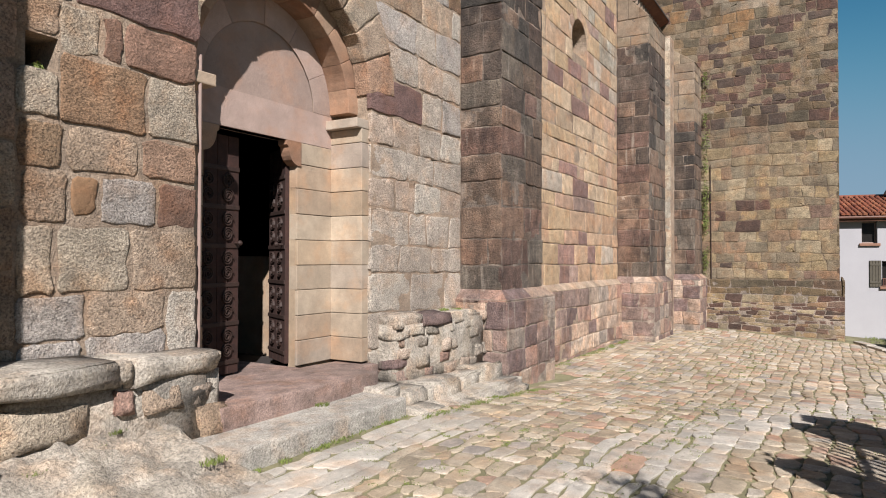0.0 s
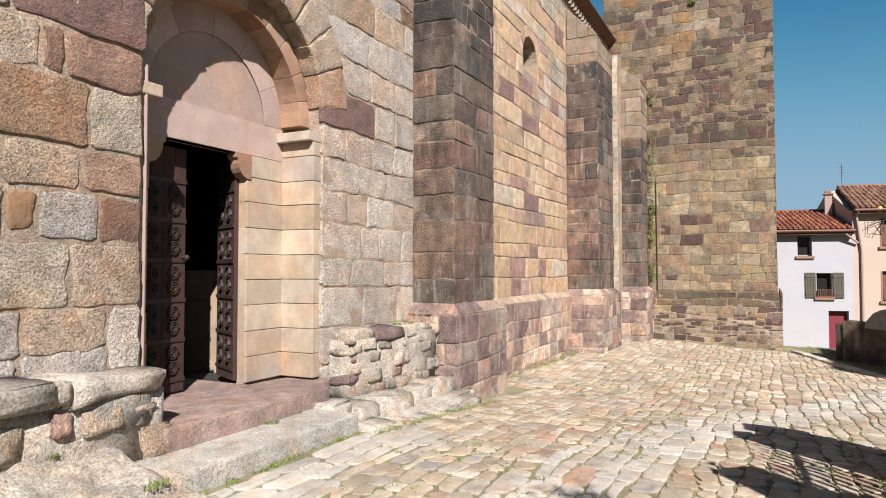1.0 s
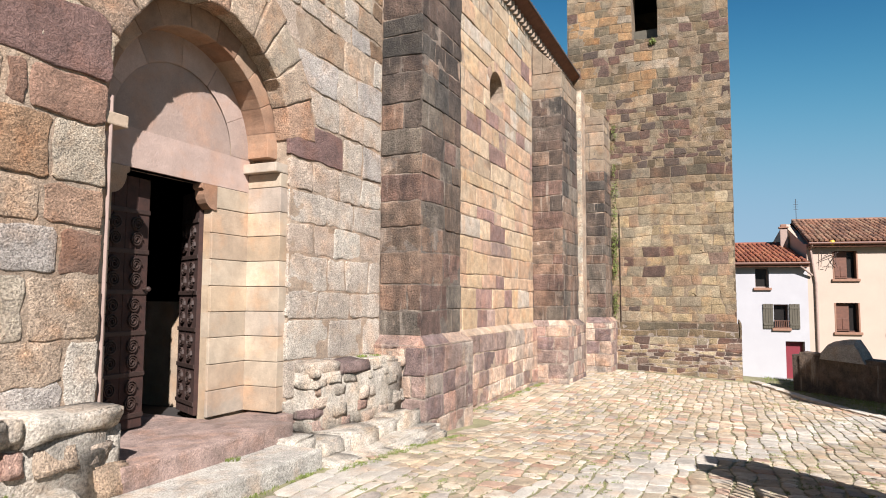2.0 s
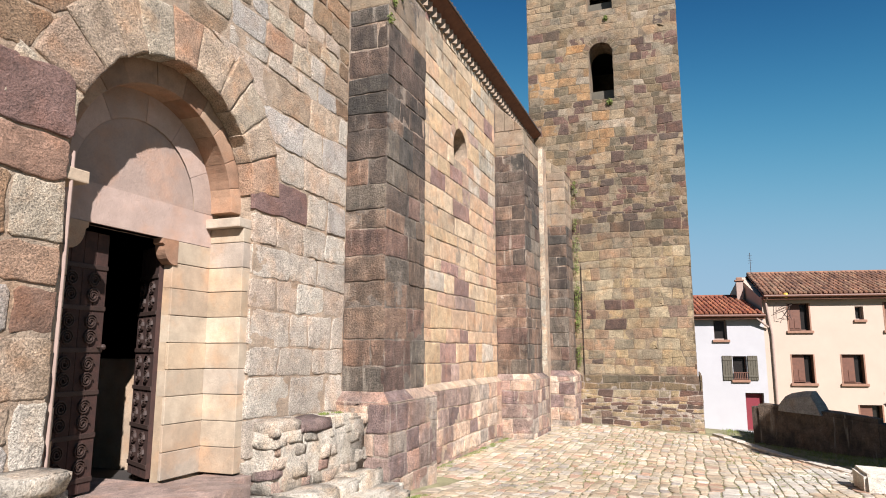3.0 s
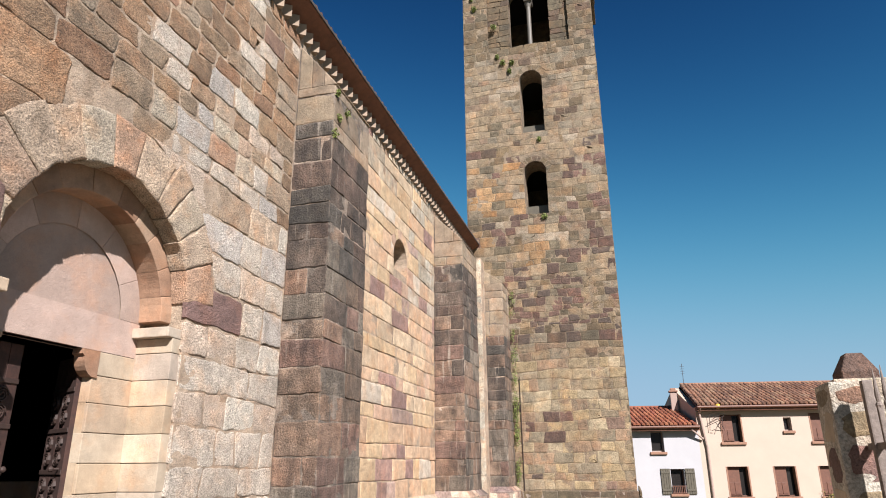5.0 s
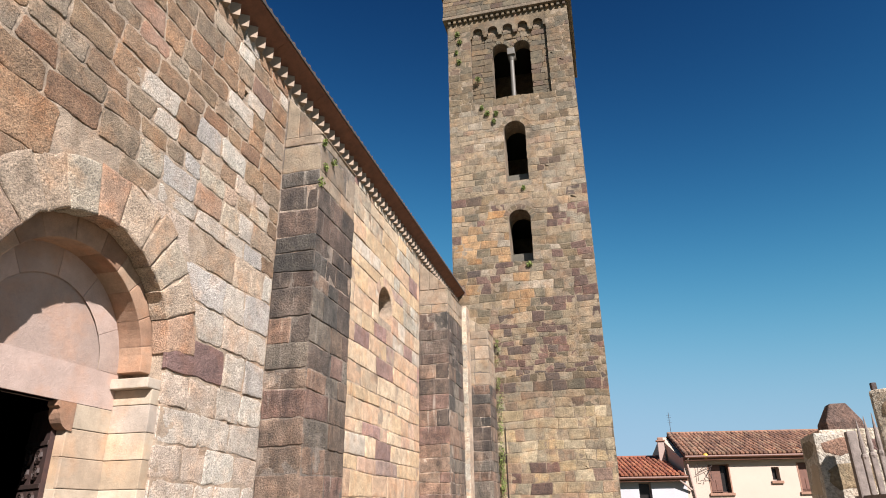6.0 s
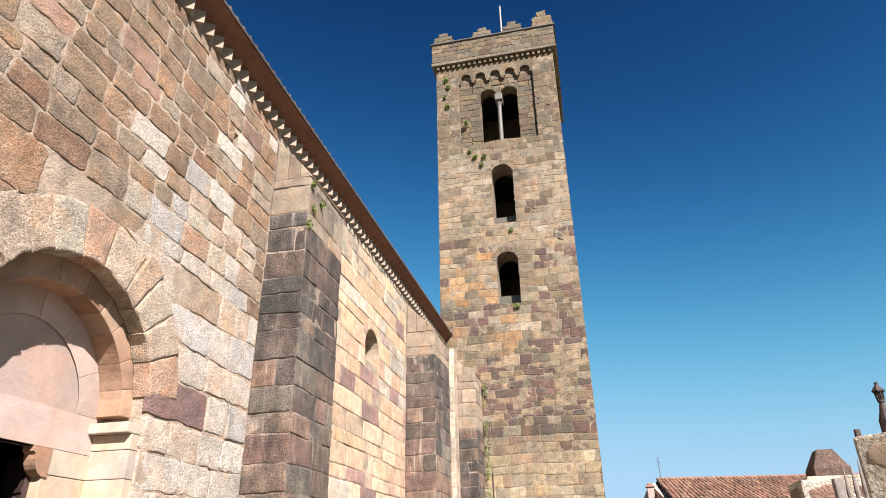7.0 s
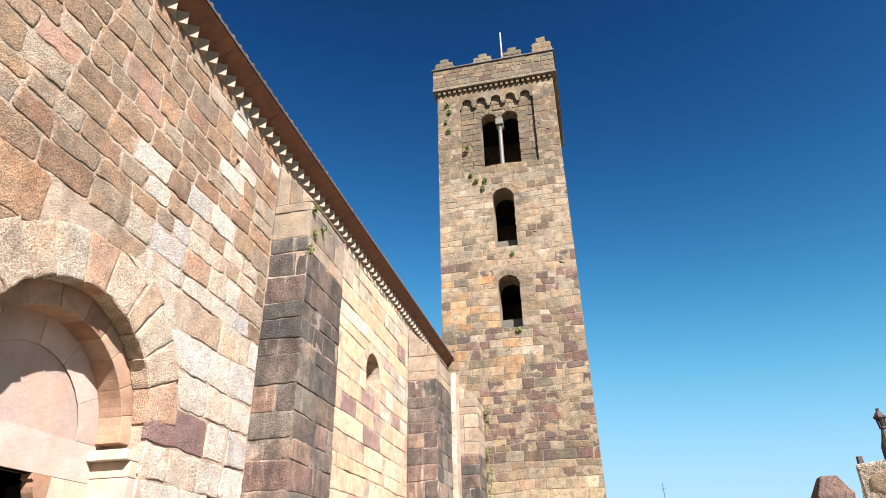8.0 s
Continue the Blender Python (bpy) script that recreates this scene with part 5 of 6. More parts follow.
# ---- churchyard edge: kerb, grass bank, low wall ----
def rubble_box(bm, x0, x1, y0, y1, z0, z1, seed, amp=0.03, m=None):
    """A block with worn, uneven faces."""
    bb = bmesh.new()
    bmesh.ops.create_cube(bb, size=1.0)
    bmesh.ops.bevel(bb, geom=list(bb.edges), offset=0.06, segments=2, affect="EDGES")
    bmesh.ops.subdivide_edges(bb, edges=list(bb.edges), cuts=2, use_grid_fill=True)
    for v in bb.verts:
        p = Vector((x0 + (v.co.x + 0.5) * (x1 - x0), y0 + (v.co.y + 0.5) * (y1 - y0), z0 + (v.co.z + 0.5) * (z1 - z0)))
        p += Vector((noise.noise(p * 2.3 + Vector((seed, 0, 0))), noise.noise(p * 2.3 + Vector((0, seed, 5))), noise.noise(p * 2.3 + Vector((9, 0, seed))))) * amp * 2
        p += Vector((noise.noise(p * 7 + Vector((seed, 0, 0))), noise.noise(p * 7 + Vector((0, seed, 5))), noise.noise(p * 7 + Vector((9, 0, seed))))) * amp
        v.co = m @ p if m is not None else p
    me = bpy.data.meshes.new("tmp")
    bb.to_mesh(me)
    bb.free()
    bm.from_mesh(me)
    bpy.data.meshes.remove(me)


def build_edge():
    # kerb along the edge of the paving
    a, b = Vector((20.6, -5.25, 0)), Vector((9.0, -9.9, 0))
    t = tagged(new("kerb"), "pale stone kerb along the grass", "kerb", kind="structure")
    n = 16
    for i in range(n):
        p, q = a.lerp(b, i / n), a.lerp(b, (i + 0.97) / n)
        ang = math.degrees(math.atan2(q.y - p.y, q.x - p.x))
        bm = bmesh.new()
        box(bm, 0, (q - p).length, -0.12, 0.12, -0.3, 0.05, 0.02)
        ob = part("kerbstone", bm, M_PALEPAVE[False], t)
        ob.matrix_basis = pose(p.x, p.y, gz(p.x, p.y), 0, 0, ang)
    # low wall in the shade with a big rounded stone on it
    w = thing("low_wall", "low dark stone parapet wall in shade", "wall")
    p, q = Vector((20.0, -6.22, 0)), Vector((17.6, -10.4, 0))
    ang = math.degrees(math.atan2(q.y - p.y, q.x - p.x))
    m = pose(p.x, p.y, 0, 0, 0, ang)
    bm = bmesh.new()
    rubble_box(bm, 0.05, 3.25, -0.22, 0.22, -1.4, 0.33, 5, 0.02)
    for v in bm.verts:
        if v.co.z > -0.5:
            v.co.z -= 0.07 * v.co.x
        v.co = m @ v.co
    part("masonry", bm, M_SOOTY[False], w)
    bm = bmesh.new()
    prof = [(0.80, 0.16), (0.84, 0.38), (0.96, 0.54), (1.14, 0.61), (1.38, 0.66), (1.62, 0.68), (1.74, 0.46), (1.86, 0.10)]
    rows = []
    for y, k in ((-0.32, 0.78), (-0.16, 1.0), (0.12, 1.0), (0.34, 0.7)):
        rows.append([bm.verts.new((u + 0.03 * noise.noise(Vector((u * 3, y * 5, 1))), y + 0.05 * noise.noise(Vector((u * 4, y, 7))), 0.12 + (z - 0.12) * k + 0.04 * noise.noise(Vector((u * 5, y * 4, 3))))) for u, z in prof])
    for ra, rb in zip(rows, rows[1:]):
        for k in range(len(prof) - 1):
            bm.faces.new((ra[k], ra[k + 1], rb[k + 1], rb[k]))
        bm.faces.new((ra[-1], ra[0], rb[0], rb[-1]))
    bm.faces.new(rows[0][::-1])
    bm.faces.new(rows[-1])
    for v in bm.verts:
        v.co = m @ v.co
    st = thing("boulder", "big hump-shaped stone lying on the low wall", "stone")
    part("block", bm, M_GRANITE_PALE[False], st)


build_edge()


# ---- gateway ----
def pyramid(bm, c, r, top, h):
    rings = []
    for k, (rr, z) in enumerate(((r, 0.0), (r, h * 0.32), (top, h))):
        rings.append([bm.verts.new((c[0] + sx * rr, c[1] + sy * rr, c[2] + z)) for sx, sy in ((-1, -1), (1, -1), (1, 1), (-1, 1))])
    for a, b in zip(rings, rings[1:]):
        for i in range(4):
            bm.faces.new((a[i], a[(i + 1) % 4], b[(i + 1) % 4], b[i]))
    bm.faces.new(rings[-1])
    bm.faces.new(rings[0][::-1])
    bmesh.ops.bevel(bm, geom=list(bm.edges), offset=0.006, segments=1, affect="EDGES")
    return bm


def pillar(x0, x1, y0, y1, z0, z1, label, seed, turn=0.0, pair=(M_GRANITE_PALE, M_JAMB)):
    """A square pillar of rubble set in thick, uneven mortar."""
    t = thing("gate_pillar", label, "pillar", "gate pillars")
    bm = bmesh.new()
    box(bm, x0, x1, y0, y1, z0, z1 - 0.004, 0.018)
    part("core", bm, M_APRON, t)
    work = Stonework(t, pair[0], "stone", 80, 16)
    choice = (pair[0], pair[1], M_PURP, pair[0], M_TOWER_PALE)
    for pl, w in ((Plane((x0, y1, 0), (0, -1, 0), (-1, 0, 0)), y1 - y0), (Plane((x1, y1, 0), (-1, 0, 0), (0, 1, 0)), x1 - x0), (Plane((x0, y0, 0), (1, 0, 0), (0, -1, 0)), x1 - x0)):
        courses(work, pl, 0.02, w - 0.02, z0, z1 - 0.02, (0.16, 0.3), (0.18, 0.36), seed + int(w * 100), joint=0.04, proud=0.004, var=0.004, cham=0.008, back=0.06, rough=0.012, cut=0.06, wob=0.014, wave=0.03,
                near=lambda u, v: True, pick=lambda u, v, rng: rng.choice(choice))
    work.finish()
    at = Matrix.Translation((x0, y1, 0))
    t.matrix_world = at @ Matrix.Rotation(radians(turn), 4, "Z") @ at.inverted()
    return t


def build_gate():
    pillar(5.0, 5.38, -6.72, -6.12, -0.2, 2.28, "squared rubble gate pillar with a flat mortared top", 7, 0.0, (M_JAMB, M_RED))
    pillar(3.3, 3.75, -6.58, -5.95, -0.1, 2.30, "taller sunlit rubble gate pillar carrying a lantern", 9, -43.0, (M_JAMB, M_ORANGE))
    pillar(5.5, 5.98, -6.80, -6.30, -0.2, 2.352, "rubble pillar with a dark pyramidal capstone", 11)
    t = thing("pyramid_capstone", "weathered brown pyramidal capstone on the pillar", "capstone")
    part("block", pyramid(bmesh.new(), (5.74, -6.53, 2.345), 0.132, 0.060, 0.222), M_TOWER_DARK[False], t)
    # iron leaf between the pillars
    g = thing("iron_gate", "weathered wrought iron gate with spear-tipped bars", "gate")
    for z in (0.25, 1.83):
        bm = bmesh.new()
        box(bm, 3.58, 4.99, -6.32, -6.29, z - 0.022, z + 0.022, 0.004)
        part("rail", bm, M_GATEIRON, g)
    for i in range(8):
        x = 3.62 + i * 0.148
        h = 2.10
        bm = bmesh.new()
        box(bm, x - 0.017, x + 0.017, -6.322, -6.288, 0.08, h, 0.008)
        tube(bm, (x, -6.305, h), (x, -6.305, h + 0.05), 0.013, 0.018, 8)
        tube(bm, (x, -6.305, h + 0.05), (x, -6.305, h + 0.22), 0.016, 0.002, 8)
        bmesh.ops.create_uvsphere(bm, u_segments=8, v_segments=6, radius=0.024, matrix=Matrix.Translation((x, -6.305, h - 0.02)))
        part("bar", bm, M_GATEIRON, g)
    bm = bmesh.new()
    box(bm, 4.80, 4.865, -6.34, -6.275, 0.05, 2.26, 0.012)
    part("hanging_stile", bm, M_GATEIRON, g)
    # lantern on the near pillar
    l = thing("lantern", "small black iron lantern on the gate pillar", "lantern")
    c = (3.318, -6.135)
    bm = bmesh.new()
    for z0, z1, r0, r1 in ((2.29, 2.370, 0.038, 0.036), (2.370, 2.405, 0.036, 0.024), (2.405, 2.455, 0.024, 0.011), (2.455, 2.465, 0.017, 0.017)):
        tube(bm, (*c, z0), (*c, z1), r0, r1, 12)
    part("foot", bm, M_IRON, l)
    bm = bmesh.new()
    tube(bm, (*c, 2.465), (*c, 2.508), 0.015, 0.020, 6)
    part("glass_body", bm, M_GLASS, l)
    for k in range(6):
        a = k * math.pi / 3
        bm = bmesh.new()
        tube(bm, (c[0] + math.cos(a) * 0.015, c[1] + math.sin(a) * 0.015, 2.465), (c[0] + math.cos(a) * 0.021, c[1] + math.sin(a) * 0.021, 2.509), 0.0025, n=5)
        part("bar", bm, M_IRON, l)
    bm = bmesh.new()
    tube(bm, (*c, 2.506), (*c, 2.513), 0.030, 0.031, 6)
    tube(bm, (*c, 2.513), (*c, 2.541), 0.029, 0.009, 6)
    tube(bm, (*c, 2.541), (*c, 2.553), 0.007, 0.010, 8)
    part("hood", bm, M_IRON, l)
    f = thing("floodlight", "small black floodlight on the pillar top", "lamp")
    bm = bmesh.new()
    box(bm, 3.316, 3.342, -6.005, -5.981, 2.296, 2.335, 0.004)
    part("housing", bm, M_IRON, f)
    # unseen plain wall west of the gateway, added to cut light bounced off the ground
    bm = bmesh.new()
    box(bm, -14.0, 3.25, -6.95, -6.55, -0.4, 2.2, 0.02)
    tagged(part("wall_churchyard", bm, M_MORTAR), "plain mortared churchyard wall beside the gate", "wall", kind="structure")
    # unseen block closing the south side, added to shade low wall and grass
    bm = bmesh.new()
    box(bm, 7.8, 17.5, -22, -13.5, -2, 9.3)
    tagged(part("wall_south_house", bm, M_WHITE), "plain rendered house wall closing the square", "wall", kind="structure")


build_gate()


def build_yard_clutter():
    t = thing("stone_block", "low squared stone block beside the kerb", "stone")
    bm = bmesh.new()
    rubble_box(bm, 12.1, 13.0, -8.1, -7.16, -0.9, -0.22, 4, 0.015)
    part("block", bm, M_STEP, t)
    # climbing shrub on the cream house front
    t = thing("shrub", "yellow-green climbing shrub against the cream house", "shrub")
    rng = random.Random(12)
    pl = Plane((31.75, -7.75, 0), HD, HN)
    bm = bmesh.new()
    pts = [(5.35, -1.75, 0.3), (5.3, -1.0, 0.28), (5.2, -0.4, 0.22), (5.05, 0.2, 0.2)]
    for a, b in zip(pts, pts[1:]):
        tube(bm, pl.at(*a), pl.at(*b), 0.025, 0.02, 6)
    for _ in range(7):
        k = rng.choice(pts[1:])
        tube(bm, pl.at(*k), pl.at(k[0] + rng.uniform(-0.35, 0.35), k[1] + rng.uniform(0, 0.4), k[2] + rng.uniform(-0.05, 0.15)), 0.012, 0.006, 5)
    part("stem", bm, M_SHUTTER, t)
    bm = bmesh.new()
    for _ in range(420):
        k = rng.choice(pts[1:])
        c = pl.at(k[0] + rng.gauss(0, 0.17), k[1] + rng.gauss(0, 0.22), k[2] + rng.uniform(-0.1, 0.2))
        a = Vector((rng.gauss(0, 1), rng.gauss(0, 1), rng.gauss(0, 1))).normalized() * rng.uniform(0.03, 0.07)
        b = a.cross(Vector((rng.gauss(0, 1), rng.gauss(0, 1), rng.gauss(0, 1)))).normalized() * a.length * 0.5
        bm.faces.new([bm.verts.new(c + q) for q in (-a, b, a, -b)])
    tagged(part("leaves", bm, M_LEAF, t), kind="stuff")


M_LEAF = plain_material("yellow_green_leaf", (0.13, 0.125, 0.02), 0.7, scale=9, vary=0.3, bump=0.0)
build_yard_clutter()


def build_tree():
    """A slight young tree that leans over the churchyard wall."""
    t = thing("young_tree", "slight young tree leaning over the churchyard wall", "tree")
    rng = random.Random(44)
    bm = bmesh.new()
    foot, fork, top = Vector((-0.9, -7.5, -0.1)), Vector((-0.75, -7.45, 2.7)), Vector((-0.1, -7.15, 4.7))
    tube(bm, foot, fork, 0.07, 0.05, 8)
    tube(bm, fork, top, 0.05, 0.015, 8)
    tips = []
    for k in range(12):
        a = fork.lerp(top, 0.45 + 0.05 * k)
        b = a + Vector((rng.uniform(-0.45, 0.45), rng.uniform(-0.3, 0.4), rng.uniform(0.0, 0.4)))
        tube(bm, a, b, 0.012, 0.004, 6)
        tips.append((a, b))
    part("trunk", bm, M_SHUTTER2, t)
    bm = bmesh.new()
    for _ in range(700):
        a, b = rng.choice(tips)
        c = a.lerp(b, rng.uniform(0.3, 1.1)) + Vector((rng.gauss(0, 0.07), rng.gauss(0, 0.07), rng.gauss(0, 0.07)))
        u = Vector((rng.gauss(0, 1), rng.gauss(0, 1), rng.gauss(0, 1))).normalized() * rng.uniform(0.025, 0.05)
        v = u.cross(Vector((rng.gauss(0, 1), rng.gauss(0, 1), rng.gauss(0, 1)))).normalized() * u.length * 0.5
        bm.faces.new([bm.verts.new(c + q) for q in (-u, v, u, -v)])
    tagged(part("crown", bm, M_LEAF, t), kind="stuff")


build_tree()


def build_street_bench():
    b = thing("street_bench", "maroon slatted bench standing beyond the low wall", "bench")
    m = pose(22.9, -10.75, gz(22.9, -10.75), 0, 0, -62)
    for k in range(4):
        bm = bmesh.new()
        box(bm, -0.9, 0.9, -0.02 + k * 0.02, 0.02 + k * 0.02, 0.5 + k * 0.12, 0.59 + k * 0.12, 0.01, m)
        part("back_slat", bm, M_MAROON, b)
    for k in range(4):
        bm = bmesh.new()
        box(bm, -0.9, 0.9, -0.5 + k * 0.12, -0.41 + k * 0.12, 0.42, 0.46, 0.01, m)
        part("seat_slat", bm, M_MAROON, b)
    for x in (-0.75, 0.75):
        bm = bmesh.new()
        box(bm, x - 0.04, x + 0.04, -0.48, 0.0, 0.36, 0.42, 0.01, m)
        box(bm, x - 0.04, x + 0.04, -0.46, -0.38, -0.25, 0.37, 0.01, m)
        box(bm, x - 0.04, x + 0.04, -0.03, 0.06, -0.25, 0.95, 0.01, m)
        part("leg", bm, M_MAROON, b)


build_street_bench()


# ---- ruined masonry beside the door ----
def build_ruins():
    b = thing("stone_bench", "worn stone ledge on rough blocks against the wall", "bench")
    ledge = ((0.95, 2.62, -0.52, 0.70, 0.87, {False: M_APRON}, "slab"), (2.60, 3.42, -0.47, 0.67, 0.84, {False: M_APRON}, "slab"), (1.72, 2.36, -0.455, 0.36, 0.62, M_GRANITE_PINK, "block"),
             (1.0, 1.66, -0.45, 0.34, 0.64, M_RUIN, "block"), (2.50, 2.66, -0.45, 0.46, 0.64, M_PLINTH, "block"), (2.72, 3.10, -0.455, 0.44, 0.66, M_GRANITE_PINK, "block"),
             (3.14, 3.36, -0.40, 0.40, 0.58, M_RUIN, "block"), (3.2, 3.52, -0.42, 0.1, 0.40, M_GRANITE_PINK, "block"))
    for x0, x1, y0, z0, z1, mats, nm in ledge:
        mat = mats[False]
        bm = bmesh.new()
        rubble_box(bm, x0, x1, y0, 0.04, z0, z1, x0 * 7, 0.028)
        part(nm, bm, mat, b, smooth=True)
    bm = bmesh.new()
    rubble_box(bm, 0.9, 3.44, -0.425, 0.03, 0.0, 0.74, 2.0, 0.014)
    part("mortar_core", bm, M_APRON, b, smooth=True)
    # lumpy mortared apron at the foot of the ledge
    bm = bmesh.new()
    nx, ny = 90, 50
    rows = []
    for i in range(nx + 1):
        row = []
        for j in range(ny + 1):
            x, y = -0.5 + 3.75 * i / nx, -1.75 + 1.75 * j / ny
            k = min(max((y + 1.6) / 1.25, 0), 1)
            e = min(max((3.3 - x) / 0.35, 0), 1)
            z = 0.40 * k * k * (3 - 2 * k) * e - 0.05
            p = Vector((x, y, 0))
            z += (0.08 * noise.noise(p * 1.7) + 0.07 * noise.noise(p * 4.5) + 0.035 * noise.noise(p * 11)) * min(1, k * 2 + 0.2)
            row.append(bm.verts.new((x, y, z)))
        rows.append(row)
    for i in range(nx):
        for j in range(ny):
            bm.faces.new((rows[i][j], rows[i + 1][j], rows[i + 1][j + 1], rows[i][j + 1]))
    bm.verts.ensure_lookup_table()
    tagged(part("apron", bm, M_APRON, None, smooth=True), "rough pale mortar and rock apron below the ledge", "ground", kind="structure")
    r = thing("ruined_wall_stub", "crumbling rubble stub of an old wall by the door", "rubble wall")
    rng = random.Random(31)
    z = 0.1
    tiers = [(0.10, 0.26), (0.26, 0.40), (0.40, 0.52), (0.52, 0.64), (0.64, 0.74), (0.74, 0.88)]
    for k, (z0, z1) in enumerate(tiers):
        x = 6.12 + rng.uniform(0, 0.06)
        while x < 8.0:
            w = rng.uniform(0.16, 0.38) if k < 5 else rng.uniform(0.4, 0.7)
            bm = bmesh.new()
            y0 = -0.30 - (x - 6.1) * 0.10 + rng.uniform(-0.04, 0.03)
            rubble_box(bm, x, min(x + w, 8.12), y0, 0.03, z0 - 0.01, z1 + rng.uniform(-0.02, 0.015), x * 5 + k, 0.022)
            part("stone", bm, rng.choice((M_RUIN[False],) * 7 + (M_PLINTH[False],)), r, smooth=True)
            x += w - 0.015
    bm = bmesh.new()
    lean = Matrix.Identity(4)
    lean[1][0], lean[1][3] = -0.10, 0.61
    rubble_box(bm, 6.14, 8.06, -0.296, 0.2, 0.04, 0.83, 3.0, 0.010, lean)
    part("mortar_core", bm, M_APRON, r, smooth=True)
    f = thing("rubble_footing", "low flat footing stones at the wall foot", "stones")
    for x0, x1, y0, y1, z0, z1 in ((5.62, 6.10, -0.75, -0.02, -0.2, 0.12), (6.05, 6.75, -0.85, -0.25, -0.25, 0.14), (6.7, 7.35, -0.78, -0.3, -0.3, 0.10), (7.3, 7.95, -0.80, -0.35, -0.35, 0.16), (5.35, 5.95, -1.08, -0.72, -0.3, 0.0),
                                   (5.9, 6.6, -1.2, -0.8, -0.3, -0.04), (6.55, 7.3, -1.22, -0.75, -0.35, -0.08), (7.25, 8.1, -1.16, -0.74, -0.4, -0.12), (5.3, 5.62, -0.7, -0.06, -0.2, 0.2)):
        bm = bmesh.new()
        rubble_box(bm, x0, x1, y0, y1, z0, z1, x0 * 3, 0.03)
        part("stone", bm, M_APRON if x0 < 7 else M_RUIN[False], f, smooth=True)
    bm = bmesh.new()
    rubble_box(bm, 5.34, 8.1, -1.08, -0.02, -0.5, -0.03, 8.0, 0.02)
    part("mortar_bed", bm, M_APRON, f, smooth=True)


build_ruins()


# ---- stones of the walls and paving ----
def build_wall_stones():
    work = Stonework(wall_south, M_GRANITE, "stone", 300, 30)
    RI = 1.78
    portal = Arched(CX, RO, RI, -1, SPR)
    kw = dict(joint=0.014, proud=0.005, var=0.005, cham=0.008, back=0.05, rough=0.017, cut=0.03, wob=0.014, wave=0.05)

    def pick(u, v, rng):
        if 2.3 < u < 3.5 and 3.35 < v < 3.9:
            return M_PURP
        if 2.6 < u < 3.5 and 2.8 < v < 3.35:
            return M_RED
        if u > 4.9 and rng.random() < min(1.0, (u - 4.4) / 1.6) * min(1.0, max(0.12, (7.2 - v) / 3.0)):
            return M_GRANITE_PALE
        if u < 3.6 and v < 3.8 or u > 4.9 and rng.random() < (7.6 - v) / 4.0:
            return M_GRANITE_PINK
        return M_RED if rng.random() < 0.03 else M_GRANITE

    near = lambda u, v: 1.5 < u < 8.3
    gaps = [portal] + [Rect(*h) for h in HOLES]
    courses(work, FACE, -3.0, 2.09, 0.1, 3.41, (0.36, 0.56), (0.4, 0.95), 21, gaps, near=near, pick=pick, **kw)
    courses(work, FACE, 2.09, 3.535, 0.1, 0.8, (0.3, 0.4), (0.4, 0.8), 28, near=near, pick=pick, **kw)
    courses(work, FACE, 5.975, 8.15, 0.1, 3.32, (0.3, 0.52), (0.35, 0.8), 29, gaps[1:], near=near, pick=pick, **kw)
    # the big blocks west of the portal and the purple ones at its springing
    P, K, R, O, W = M_GRANITE_PINK, M_GRANITE_PINK, M_RED, M_ORANGE, M_GRANITE_PALE
    laid = [(0.80, 1.0, ((2.57, 3.24, W),)), (0.99, 1.31, ((2.09, 2.57, W), (2.59, 3.23, P))), (0.80, 1.31, ((3.25, 3.53, W),)), (0.80, 0.98, ((2.09, 2.55, W),)),
            (1.32, 1.80, ((2.09, 2.34, P), (2.36, 2.91, P), (2.93, 3.53, P))), (1.82, 2.18, ((2.12, 2.43, P), (2.69, 3.14, W), (3.16, 3.53, R))), (1.88, 2.17, ((2.46, 2.66, O),)),
            (2.20, 2.52, ((2.09, 2.40, M_GRANITE), (2.42, 2.99, K), (3.01, 3.53, P))), (2.54, 3.03, ((2.37, 3.05, M_GRANITE), (3.07, 3.53, P))), (2.54, 2.87, ((2.09, 2.36, K),)),
            (3.05, 3.40, ((2.37, 2.66, K), (2.69, 2.83, R), (2.86, 3.53, R))), (3.13, 3.40, ((2.09, 2.36, K),)),
            (3.34, 3.78, ((5.975, 7.10, M_PURP), (7.12, 7.6, W), (7.62, 8.15, W))), (3.42, 3.98, ((2.45, 3.53, M_PURP), (1.7, 2.43, K)))]
    rng = random.Random(33)
    for v0, v1, row in laid:
        for a, b, mats in row:
            quad = [(a + 0.004, v0 + 0.004), (b - 0.004, v0 + 0.004), (b - 0.004, v1 - 0.004), (a + 0.004, v1 - 0.004)]
            work.add(FACE, round_outline(quad, 0.03, rng, 0.014), 0.009 + rng.uniform(-0.002, 0.004), 0.008, 0.05, rng, 0.018, True, mats)
    block = Rect(1.69, CX - RO, 3.41, 3.98)
    courses(work, FACE, -3.0, CX, 3.41, 3.98, (0.5, 0.56), (0.5, 0.95), 20, [block, Arched(CX, RO, RO + 0.01, -1, SPR)], near=near, pick=pick, **{**kw, "wave": 0.0})
    courses(work, FACE, CX, 8.15, 3.80, 5.4, (0.34, 0.5), (0.36, 0.8), 19, gaps, near=near, pick=pick, **kw)
    courses(work, FACE, -3.0, CX, 4.0, 5.4, (0.36, 0.5), (0.4, 0.8), 18, gaps, near=near, pick=pick, **kw)
    courses(work, FACE, -3.0, 8.15, 5.4, 8.64, (0.25, 0.36), (0.28, 0.56), 22, gaps[1:], near=near, pick=pick, **{**kw, "joint": 0.022, "wave": 0.035, "wob": 0.014, "cut": 0.03, "proud": 0.007, "var": 0.005, "cham": 0.009})
